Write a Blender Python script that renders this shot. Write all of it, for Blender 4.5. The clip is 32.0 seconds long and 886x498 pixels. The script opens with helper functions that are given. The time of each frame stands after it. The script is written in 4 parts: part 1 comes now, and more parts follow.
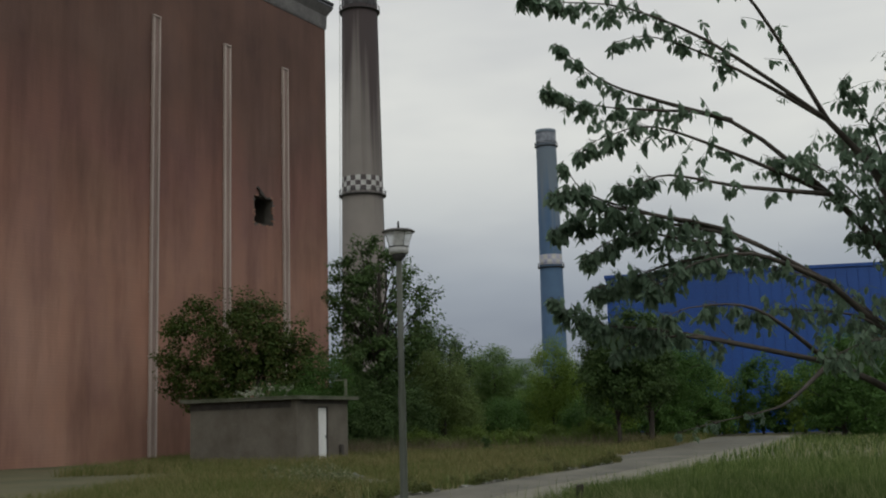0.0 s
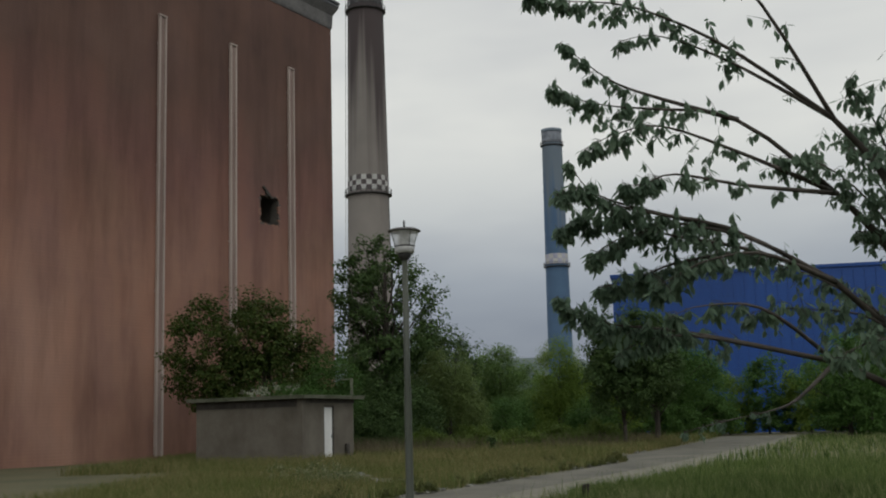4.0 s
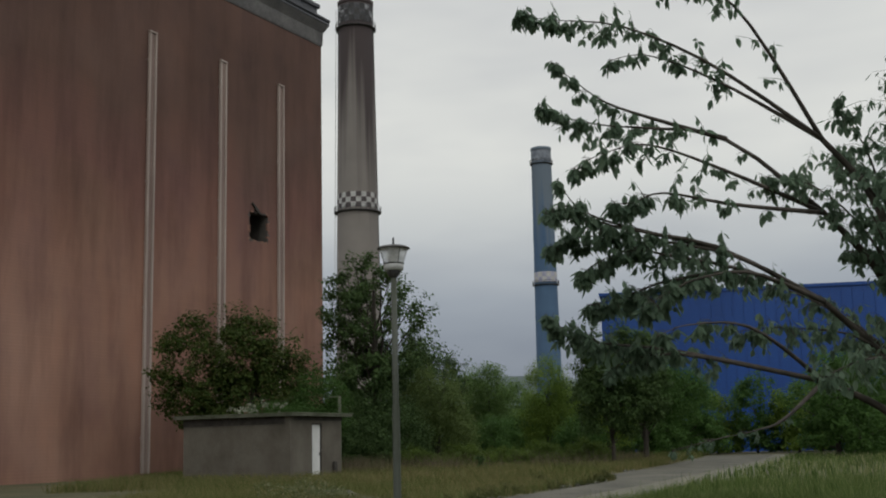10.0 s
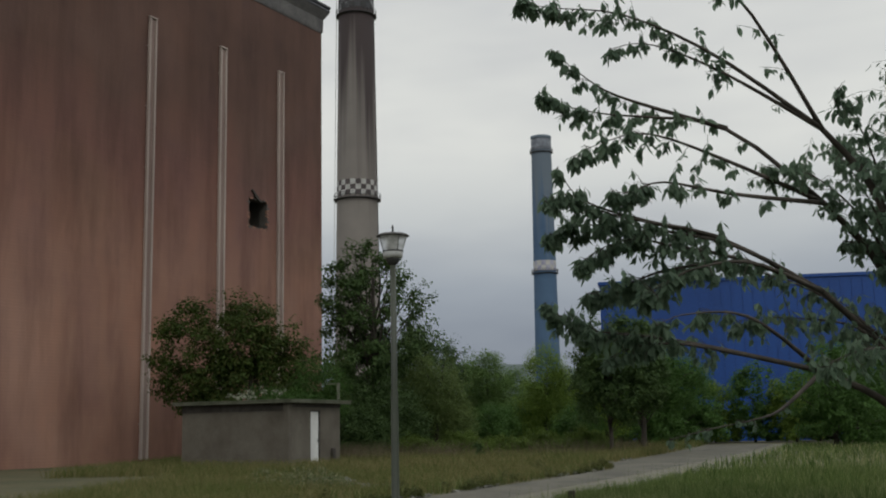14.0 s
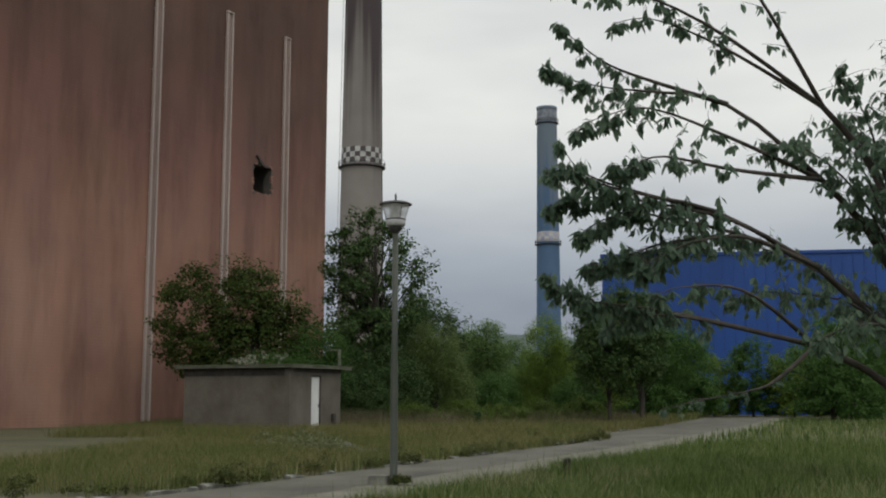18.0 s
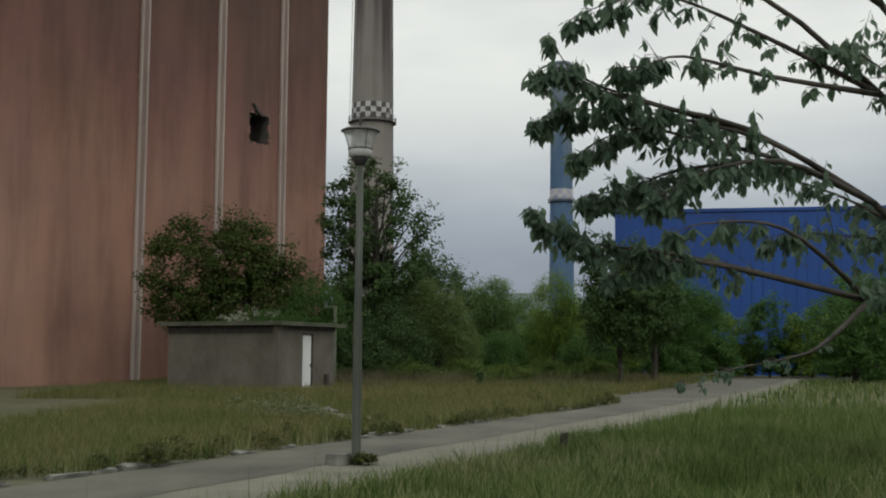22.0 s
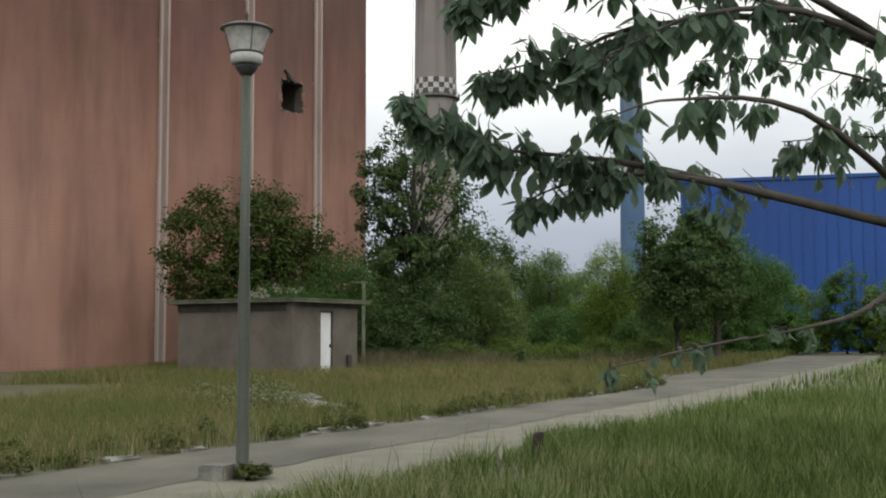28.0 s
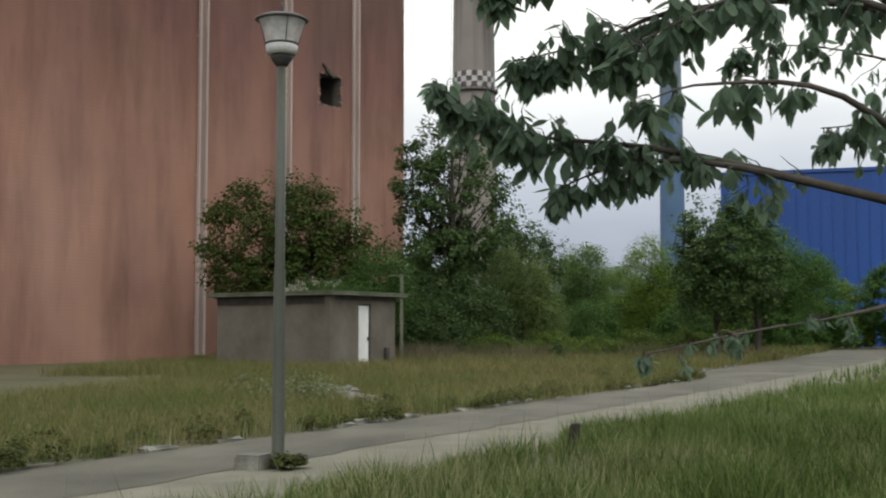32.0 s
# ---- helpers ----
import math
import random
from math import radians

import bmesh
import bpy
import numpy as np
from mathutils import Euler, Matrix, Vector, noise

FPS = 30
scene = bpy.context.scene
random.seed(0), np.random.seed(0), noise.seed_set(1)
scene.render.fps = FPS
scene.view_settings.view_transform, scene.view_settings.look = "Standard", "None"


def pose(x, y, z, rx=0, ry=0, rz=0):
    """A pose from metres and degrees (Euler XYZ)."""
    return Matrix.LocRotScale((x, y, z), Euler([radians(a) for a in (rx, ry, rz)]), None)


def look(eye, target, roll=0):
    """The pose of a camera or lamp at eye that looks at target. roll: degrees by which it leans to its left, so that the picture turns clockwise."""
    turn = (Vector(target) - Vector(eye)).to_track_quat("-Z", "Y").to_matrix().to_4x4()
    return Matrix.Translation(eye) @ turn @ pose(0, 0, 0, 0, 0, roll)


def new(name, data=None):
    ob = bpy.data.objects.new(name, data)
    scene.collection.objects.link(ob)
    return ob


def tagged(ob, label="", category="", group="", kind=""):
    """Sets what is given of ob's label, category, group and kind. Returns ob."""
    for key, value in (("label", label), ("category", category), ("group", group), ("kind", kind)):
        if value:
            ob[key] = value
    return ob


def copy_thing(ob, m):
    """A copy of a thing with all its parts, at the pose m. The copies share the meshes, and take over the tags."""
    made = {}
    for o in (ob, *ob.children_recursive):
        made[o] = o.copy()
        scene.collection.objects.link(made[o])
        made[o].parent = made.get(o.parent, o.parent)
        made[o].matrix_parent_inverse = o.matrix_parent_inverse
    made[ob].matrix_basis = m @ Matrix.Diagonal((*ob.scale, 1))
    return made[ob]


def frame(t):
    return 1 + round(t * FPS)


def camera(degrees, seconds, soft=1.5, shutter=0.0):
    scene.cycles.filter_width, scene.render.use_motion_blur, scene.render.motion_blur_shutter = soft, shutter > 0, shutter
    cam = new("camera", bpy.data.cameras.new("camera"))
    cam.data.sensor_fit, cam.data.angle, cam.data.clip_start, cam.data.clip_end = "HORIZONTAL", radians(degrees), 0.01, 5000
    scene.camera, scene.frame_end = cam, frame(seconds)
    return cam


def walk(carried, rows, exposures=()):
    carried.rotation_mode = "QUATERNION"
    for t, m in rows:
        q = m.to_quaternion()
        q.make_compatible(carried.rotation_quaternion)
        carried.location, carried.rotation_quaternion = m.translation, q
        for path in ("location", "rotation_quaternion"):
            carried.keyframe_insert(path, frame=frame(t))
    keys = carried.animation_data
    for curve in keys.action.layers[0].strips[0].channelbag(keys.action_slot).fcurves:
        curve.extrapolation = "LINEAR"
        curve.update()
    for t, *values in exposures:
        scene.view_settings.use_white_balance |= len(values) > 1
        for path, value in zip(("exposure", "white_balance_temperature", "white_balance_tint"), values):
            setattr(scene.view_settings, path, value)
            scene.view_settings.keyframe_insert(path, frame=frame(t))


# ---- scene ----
cam = camera(42.0, 32.0, soft=2.0, shutter=0.3)
# t, eye x y z, turn to the left, tilt up, lean (degrees)
PATH = [
    (0.0, 0.015, 0.000, 1.350, 0.52, 8.76, -1.60),
    (0.5, 0.015, 0.000, 1.350, 0.55, 8.70, -1.65),
    (1.0, 0.015, 0.000, 1.350, 0.59, 8.66, -1.57),
    (1.5, 0.015, 0.000, 1.349, 0.62, 8.75, -1.49),
    (2.0, 0.015, 0.000, 1.349, 0.67, 8.71, -1.55),
    (2.5, 0.015, 0.000, 1.349, 0.68, 8.69, -1.67),
    (3.0, 0.015, 0.000, 1.349, 0.72, 8.72, -1.67),
    (3.5, 0.015, 0.000, 1.349, 0.76, 8.70, -1.60),
    (5.5, 0.015, 0.000, 1.348, 0.92, 9.01, -1.59),
    (6.0, 0.015, 0.000, 1.348, 0.88, 9.08, -1.68),
    (6.5, 0.015, 0.000, 1.348, 0.80, 9.15, -1.67),
    (7.0, 0.015, 0.000, 1.348, 0.71, 9.17, -1.63),
    (7.5, 0.015, 0.000, 1.347, 0.57, 9.35, -1.59),
    (8.0, 0.015, 0.000, 1.347, 0.52, 9.54, -1.54),
    (8.5, 0.015, 0.000, 1.347, 0.56, 9.66, -1.54),
    (9.0, 0.015, 0.000, 1.347, 0.51, 9.76, -1.61),
    (9.5, 0.015, 0.000, 1.347, 0.34, 9.66, -1.54),
    (10.0, 0.015, 0.000, 1.346, 0.24, 9.60, -1.37),
    (10.5, 0.015, 0.000, 1.346, 0.24, 9.47, -1.28),
    (11.0, 0.015, 0.000, 1.346, 0.20, 9.48, -1.24),
    (11.5, 0.015, 0.000, 1.346, 0.24, 9.41, -1.17),
    (12.0, 0.015, 0.000, 1.346, 0.27, 9.33, -1.20),
    (12.5, 0.015, 0.000, 1.346, 0.12, 9.26, -1.22),
    (13.0, 0.015, 0.000, 1.345, 0.15, 9.27, -1.14),
    (13.5, 0.015, 0.000, 1.345, 0.25, 9.21, -1.11),
    (14.0, 0.015, 0.000, 1.345, 0.22, 9.00, -1.03),
    (14.5, 0.018, -0.040, 1.338, 0.27, 8.24, -0.76),
    (16.5, 0.030, -0.200, 1.310, 0.20, 7.76, 0.34),
    (17.0, 0.033, -0.207, 1.310, 0.27, 7.58, 0.23),
    (17.5, 0.037, -0.213, 1.310, 0.47, 7.39, 0.15),
    (18.0, 0.040, -0.220, 1.310, 0.40, 7.47, 0.11),
    (18.5, 0.050, -0.085, 1.310, -0.17, 7.55, 0.27),
    (19.0, 0.060, 0.050, 1.310, -0.80, 7.60, 0.71),
    (19.5, 0.130, 0.350, 1.310, -0.50, 6.91, 1.00),
    (20.0, 0.200, 0.650, 1.310, -1.10, 6.25, 0.90),
    (20.5, 0.280, 1.150, 1.335, -0.68, 6.21, 0.72),
    (21.0, 0.360, 1.650, 1.360, 1.62, 6.45, 0.55),
    (21.5, 0.460, 2.225, 1.380, 0.92, 5.68, 0.32),
    (22.0, 0.560, 2.800, 1.400, 1.09, 5.40, 0.38),
    (22.5, 0.720, 3.275, 1.400, 0.62, 5.39, 0.68),
    (23.0, 0.880, 3.750, 1.400, -1.89, 5.08, 0.90),
    (23.5, 1.040, 4.150, 1.400, -1.26, 5.77, 1.35),
    (24.0, 1.240, 4.550, 1.400, -2.80, 5.68, 2.16),
    (24.5, 1.430, 4.925, 1.395, -2.42, 5.51, 2.74),
    (25.0, 1.600, 5.300, 1.390, 1.45, 5.18, 2.87),
    (25.5, 1.720, 5.675, 1.385, 1.73, 5.32, 3.07),
    (27.5, 2.000, 6.900, 1.370, 4.73, 5.29, -0.02),
    (28.0, 2.030, 6.975, 1.365, 4.77, 4.38, -0.16),
    (28.5, 2.060, 7.050, 1.360, 4.61, 4.30, -0.29),
    (29.0, 2.060, 7.046, 1.356, 3.97, 4.20, -0.35),
    (29.5, 2.060, 7.041, 1.351, 3.36, 4.32, -0.35),
    (30.0, 2.060, 7.037, 1.347, 2.58, 4.42, -0.34),
    (30.5, 2.060, 7.033, 1.343, 2.72, 4.54, -0.37),
    (31.0, 2.060, 7.029, 1.339, 3.27, 4.54, -0.49),
    (31.5, 2.060, 7.024, 1.334, 4.38, 4.14, -0.47),
    (32.0, 2.060, 7.020, 1.330, 6.69, 4.09, -0.07),
]


def carried_pose(x, y, z, yaw, pitch, roll):
    a, b = radians(yaw), radians(pitch)
    eye = Vector((x, y, z))
    return look(eye, eye + Vector((-math.sin(a) * math.cos(b), math.cos(a) * math.cos(b), math.sin(b))), roll)


EXPOSURES = [(0.0, -0.28, 6500, 1), (14.0, -0.28, 6500, 1), (17.0, -0.1, 6500, 2), (20.0, -0.1, 6500, 0), (23.0, -0.05, 6500, -1), (25.5, 0.12, 6550, 0), (28.0, 0.5, 6550, 2), (32.0, 0.5, 6550, 2)]
walk(cam, [(t, carried_pose(*r)) for t, *r in PATH], EXPOSURES)

# ---- sky and sun: a bright overcast day ----
world = bpy.data.worlds.new("overcast")
world.use_nodes = True
scene.world = world
wt = world.node_tree
wt.nodes.clear()


def wnode(kind, **vals):
    n = wt.nodes.new(kind)
    for k, v in vals.items():
        n.inputs[k].default_value = v
    return n


w_out, w_bg = wnode("ShaderNodeOutputWorld"), wnode("ShaderNodeBackground", Strength=1.0)
w_sky = wnode("ShaderNodeTexSky")
w_sky.sky_type, w_sky.sun_disc = "NISHITA", False
w_sky.sun_elevation, w_sky.sun_rotation = radians(48), radians(150)
w_sky.dust_density, w_sky.air_density = 3.0, 1.0
w_dim = wnode("ShaderNodeVectorMath")
w_dim.operation = "SCALE"
w_dim.inputs["Scale"].default_value = 0.06
w_co = wnode("ShaderNodeTexCoord")
w_map = wnode("ShaderNodeMapping")
w_map.inputs["Scale"].default_value = (1.0, 1.0, 3.4)
w_noise = wnode("ShaderNodeTexNoise", Scale=2.3, Detail=4.0, Roughness=0.5)
w_ramp = wnode("ShaderNodeValToRGB")
w_ramp.color_ramp.elements[0].position, w_ramp.color_ramp.elements[0].color = 0.34, (0.61, 0.6, 0.665, 1)
w_ramp.color_ramp.elements[1].position, w_ramp.color_ramp.elements[1].color = 0.62, (0.852, 0.825, 0.848, 1)
w_sep = wnode("ShaderNodeSeparateXYZ")
w_hor = wnode("ShaderNodeValToRGB")
w_hor.color_ramp.elements[0].position, w_hor.color_ramp.elements[0].color = 0.02, (0.4, 0.44, 0.52, 1)
w_hor.color_ramp.elements[1].position, w_hor.color_ramp.elements[1].color = 0.24, (1.13, 1.12, 1.09, 1)
w_high = w_hor.color_ramp.elements.new(0.42)
w_high.color = (1.13, 1.12, 1.1, 1)
w_top = w_hor.color_ramp.elements.new(0.8)
w_top.color = (1.75, 1.75, 1.8, 1)
w_mid = w_hor.color_ramp.elements.new(0.12)
w_mid.color = (0.6, 0.64, 0.71, 1)
w_mul = wnode("ShaderNodeMix")
w_mul.data_type, w_mul.blend_type = "RGBA", "MULTIPLY"
w_mul.inputs[0].default_value = 1.0
w_mix = wnode("ShaderNodeMix")
w_mix.data_type = "RGBA"
w_mix.inputs[0].default_value = 0.9
wl = wt.links.new
wl(w_co.outputs["Generated"], w_map.inputs["Vector"])
wl(w_map.outputs["Vector"], w_noise.inputs["Vector"])
wl(w_noise.outputs["Fac"], w_ramp.inputs["Fac"])
wl(w_co.outputs["Generated"], w_sep.inputs[0])
wl(w_sep.outputs["Z"], w_hor.inputs["Fac"])
wl(w_ramp.outputs["Color"], w_mul.inputs[6])
wl(w_hor.outputs["Color"], w_mul.inputs[7])
wl(w_sky.outputs["Color"], w_dim.inputs[0])
wl(w_dim.outputs["Vector"], w_mix.inputs[6])
wl(w_mul.outputs[2], w_mix.inputs[7])
wl(w_mix.outputs[2], w_bg.inputs["Color"])
wl(w_bg.outputs["Background"], w_out.inputs["Surface"])

sun_data = bpy.data.lights.new("sun", "SUN")
sun_data.energy, sun_data.angle, sun_data.color = 0.6, radians(25), (1.0, 0.96, 0.9)
sun = new("sun", sun_data)
sun.matrix_world = look((40, -60, 90), (0, 40, 0))


# ---- materials ----
def material(name, rough=0.8, metal=0.0):
    m = bpy.data.materials.new(name)
    m.use_nodes = True
    b = m.node_tree.nodes["Principled BSDF"]
    b.inputs["Roughness"].default_value, b.inputs["Metallic"].default_value = rough, metal
    return m, m.node_tree, b


def node(nt, kind, **vals):
    n = nt.nodes.new(kind)
    for k, v in vals.items():
        n.inputs[k].default_value = v
    return n


def ramp(nt, fac, stops):
    r = node(nt, "ShaderNodeValToRGB")
    e = r.color_ramp.elements
    while len(e) < len(stops):
        e.new(0.5)
    for el, (p, c) in zip(e, stops):
        el.position, el.color = p, (*c, 1)
    nt.links.new(fac, r.inputs["Fac"])
    return r.outputs["Color"]


def mix(nt, fac, a, b, blend="MIX"):
    m = node(nt, "ShaderNodeMix")
    m.data_type, m.blend_type = "RGBA", blend
    for v, i in ((fac, 0), (a, 6), (b, 7)):
        if isinstance(v, (int, float)):
            m.inputs[i].default_value = v
        elif isinstance(v, tuple):
            m.inputs[i].default_value = (*v, 1)
        else:
            nt.links.new(v, m.inputs[i])
    return m.outputs[2]


def coords(nt, scale=(1, 1, 1)):
    c, mp = node(nt, "ShaderNodeTexCoord"), node(nt, "ShaderNodeMapping")
    mp.inputs["Scale"].default_value = scale
    nt.links.new(c.outputs["Object"], mp.inputs["Vector"])
    return mp.outputs["Vector"]


def noise_fac(nt, vec, scale, detail=4.0, rough=0.55):
    n = node(nt, "ShaderNodeTexNoise", Scale=scale, Detail=detail, Roughness=rough)
    nt.links.new(vec, n.inputs["Vector"])
    return n.outputs["Fac"]


def bump(nt, b, fac, strength, distance):
    n = node(nt, "ShaderNodeBump", Strength=strength, Distance=distance)
    nt.links.new(fac, n.inputs["Height"])
    nt.links.new(n.outputs["Normal"], b.inputs["Normal"])


def weathered(name, dark, mid, light, scale=1.0, stretch=(1, 1, 1), rough=0.85, fine=30.0, relief=0.01, metal=0.0):
    """A mottled surface: large stains, fine grain and relief."""
    m, nt, b = material(name, rough, metal)
    v = coords(nt, stretch)
    big, small = noise_fac(nt, v, scale, 6.0, 0.6), noise_fac(nt, coords(nt), fine, 3.0)
    col = ramp(nt, big, [(0.3, dark), (0.5, mid), (0.72, light)])
    col = mix(nt, 0.35, col, ramp(nt, small, [(0.3, (0.45, 0.45, 0.45)), (0.7, (1.0, 1.0, 1.0))]), "MULTIPLY")
    nt.links.new(col, b.inputs["Base Color"])
    bump(nt, b, small, 0.5, relief)
    return m


def leafy(name, dark, mid, light, trans=0.25, rough=0.5, patch=0.35, glow=1.3, spec=0.1):
    m, nt, b = material(name, rough)
    g = node(nt, "ShaderNodeNewGeometry")
    col = ramp(nt, g.outputs["Random Per Island"], [(0.0, dark), (0.5, mid), (1.0, light)])
    big = noise_fac(nt, coords(nt), patch, 3.0)
    col = mix(nt, 0.6, col, ramp(nt, big, [(0.3, (0.66, 0.7, 0.62)), (0.7, (1.15, 1.12, 1.02))]), "MULTIPLY")
    nt.links.new(col, b.inputs["Base Color"])
    b.inputs["Specular IOR Level"].default_value = spec
    t, s = node(nt, "ShaderNodeBsdfTranslucent"), node(nt, "ShaderNodeMixShader", Fac=trans)
    nt.links.new(mix(nt, 1.0, col, (glow, glow, glow), "MULTIPLY"), t.inputs["Color"])
    nt.links.new(b.outputs["BSDF"], s.inputs[1])
    nt.links.new(t.outputs["BSDF"], s.inputs[2])
    nt.links.new(s.outputs["Shader"], nt.nodes["Material Output"].inputs["Surface"])
    return m


def mixed_noise(nt, v):
    """Broad patches and smaller ones together."""
    a = node(nt, "ShaderNodeMath")
    a.operation = "MULTIPLY_ADD"
    a.inputs[1].default_value = 0.55
    b = node(nt, "ShaderNodeMath")
    b.operation = "MULTIPLY"
    b.inputs[1].default_value = 0.45
    nt.links.new(noise_fac(nt, v, 0.5, 4.0), b.inputs[0])
    nt.links.new(noise_fac(nt, v, 0.085, 3.0), a.inputs[0])
    nt.links.new(b.outputs[0], a.inputs[2])
    return a.outputs[0]


def grassy(name, green_a, green_b, dry_a, dry_b, dry_at):
    """Blades: green and dry ones in patches, each blade with its own shade."""
    m, nt, b = material(name, 0.6)
    g = node(nt, "ShaderNodeNewGeometry")
    r = g.outputs["Random Per Island"]
    green, dry = ramp(nt, r, [(0.0, green_a), (1.0, green_b)]), ramp(nt, r, [(0.0, dry_a), (1.0, dry_b)])
    v = coords(nt)
    p = node(nt, "ShaderNodeMath")
    p.operation = "ADD"
    nt.links.new(mixed_noise(nt, v), p.inputs[0])
    h = node(nt, "ShaderNodeMath")
    h.operation = "MULTIPLY"
    h.inputs[1].default_value = 0.25
    nt.links.new(r, h.inputs[0])
    nt.links.new(h.outputs[0], p.inputs[1])
    fac = ramp(nt, p.outputs[0], [(dry_at - 0.08, (0, 0, 0)), (dry_at + 0.1, (1, 1, 1))])
    col = mix(nt, fac, green, dry)
    nt.links.new(col, b.inputs["Base Color"])
    b.inputs["Specular IOR Level"].default_value = 0.12
    t, s = node(nt, "ShaderNodeBsdfTranslucent"), node(nt, "ShaderNodeMixShader", Fac=0.3)
    nt.links.new(col, t.inputs["Color"])
    nt.links.new(b.outputs["BSDF"], s.inputs[1])
    nt.links.new(t.outputs["BSDF"], s.inputs[2])
    nt.links.new(s.outputs["Shader"], nt.nodes["Material Output"].inputs["Surface"])
    return m


M_GROUND = weathered("soil_and_turf", (0.05, 0.055, 0.02), (0.085, 0.08, 0.035), (0.12, 0.1, 0.05), 0.25, fine=9.0, relief=0.03)
M_ROAD = weathered("worn_asphalt", (0.056, 0.053, 0.038), (0.098, 0.092, 0.066), (0.142, 0.132, 0.096), 0.7, (1, 0.6, 1), fine=38.0, relief=0.006)
M_ROAD_EDGE = weathered("pale_gravel_edge", (0.119, 0.116, 0.0786), (0.16, 0.152, 0.108), (0.205, 0.194, 0.138), 1.5, fine=40.0, relief=0.012)
M_KERB = weathered("old_kerb_concrete", (0.0765, 0.0765, 0.0595), (0.145, 0.143, 0.119), (0.306, 0.302, 0.255), 2.5, fine=40.0)
M_MOSSY = weathered("mossy_concrete", (0.09, 0.1, 0.06), (0.15, 0.16, 0.11), (0.24, 0.24, 0.19), 1.4, fine=20.0)
M_SHED = weathered("dirty_render", (0.0886, 0.0767, 0.0583), (0.129, 0.113, 0.0896), (0.168, 0.152, 0.123), 0.8, (1.08, 1.08, 0.972), fine=22.0)
M_DOOR = weathered("chalky_white_paint", (0.55, 0.56, 0.55), (0.72, 0.72, 0.7), (0.8, 0.8, 0.78), 1.6, (1, 1, 0.4), rough=0.6, fine=20.0, relief=0.003)
M_DARK_WOOD = weathered("dark_frame_wood", (0.03, 0.026, 0.022), (0.05, 0.043, 0.036), (0.08, 0.07, 0.06), 3.0, fine=40.0)
M_PIPE = weathered("faded_pinkish_paint", (0.3, 0.235, 0.205), (0.41, 0.335, 0.295), (0.5, 0.42, 0.37), 0.6, (1, 1, 0.2), rough=0.6)
M_PIPE_BACK = weathered("dull_pipe_backing", (0.2, 0.14, 0.12), (0.27, 0.19, 0.165), (0.33, 0.25, 0.215), 0.6, (1, 1, 0.2))
M_CORNICE = weathered("sooty_cornice_plaster", (0.0653, 0.0616, 0.0612), (0.122, 0.116, 0.115), (0.188, 0.178, 0.172), 0.5, fine=8.0)
M_FASCIA = weathered("dark_sheet_metal", (0.04, 0.042, 0.05), (0.07, 0.072, 0.082), (0.11, 0.11, 0.12), 0.6, rough=0.55, fine=10.0)
M_IRON = weathered("dark_steel", (0.03, 0.03, 0.033), (0.055, 0.055, 0.058), (0.1, 0.09, 0.08), 2.0, rough=0.6, metal=0.4)
M_LADDER = weathered("pale_steel", (0.45, 0.45, 0.45), (0.6, 0.6, 0.6), (0.7, 0.7, 0.7), 0.5, rough=0.5)
M_POST = weathered("grey_painted_post", (0.035, 0.042, 0.03), (0.057, 0.065, 0.046), (0.086, 0.092, 0.064), 2.0, (1, 1, 0.3), rough=0.55, fine=30.0, relief=0.002)
M_LAMP_WHITE = weathered("milky_plastic", (0.35, 0.35, 0.336), (0.434, 0.434, 0.42), (0.49, 0.49, 0.476), 4.0, rough=0.45, fine=30.0, relief=0.001)
M_LAMP_LID = weathered("weathered_lamp_lid", (0.05, 0.05, 0.05), (0.09, 0.085, 0.08), (0.14, 0.13, 0.12), 4.0, rough=0.6)
M_WHITE_TILE = weathered("white_marking_paint", (0.36, 0.35, 0.33), (0.5, 0.49, 0.47), (0.62, 0.61, 0.59), 0.5, fine=3.0)
M_DARK_TILE = weathered("dark_marking_paint", (0.06, 0.05, 0.05), (0.09, 0.075, 0.075), (0.13, 0.11, 0.11), 0.3, fine=3.0)
M_PALE_BLUE = weathered("faded_blue_white_paint", (0.3, 0.3, 0.42), (0.42, 0.42, 0.52), (0.5, 0.5, 0.58), 0.3, fine=3.0)
M_SOOTY_TILE = weathered("soot_covered_tile", (0.05, 0.05, 0.055), (0.09, 0.09, 0.095), (0.6, 0.6, 0.62), 0.5, fine=2.0)
M_SOOT = weathered("soot_black_tile", (0.035, 0.034, 0.036), (0.05, 0.048, 0.05), (0.075, 0.07, 0.07), 0.4, fine=2.0)
M_DULL_BLUE = weathered("dull_grey_blue_paint", (0.15, 0.17, 0.2), (0.22, 0.24, 0.28), (0.34, 0.36, 0.4), 0.5, fine=2.0)
M_VOID = weathered("dark_interior", (0.0675, 0.06, 0.0525), (0.105, 0.093, 0.081), (0.15, 0.135, 0.12), 1.0)
M_BLUE_WALL = weathered("blue_sheet_cladding", (0.006, 0.045, 0.2), (0.008, 0.06, 0.27), (0.012, 0.075, 0.32), 0.12, (1, 1, 0.4), rough=0.5, fine=4.0)
M_BARK = weathered("grey_brown_bark", (0.03, 0.026, 0.02), (0.06, 0.05, 0.04), (0.1, 0.085, 0.07), 3.0, (1, 1, 0.3), rough=0.9, fine=25.0, relief=0.02)
M_HILL = weathered("distant_wooded_hill", (0.058, 0.082, 0.08), (0.072, 0.101, 0.096), (0.09, 0.121, 0.112), 0.01, fine=0.05, relief=1.0)
M_STUMP = weathered("rotten_wood", (0.02, 0.017, 0.012), (0.04, 0.033, 0.024), (0.07, 0.06, 0.045), 6.0, fine=60.0)

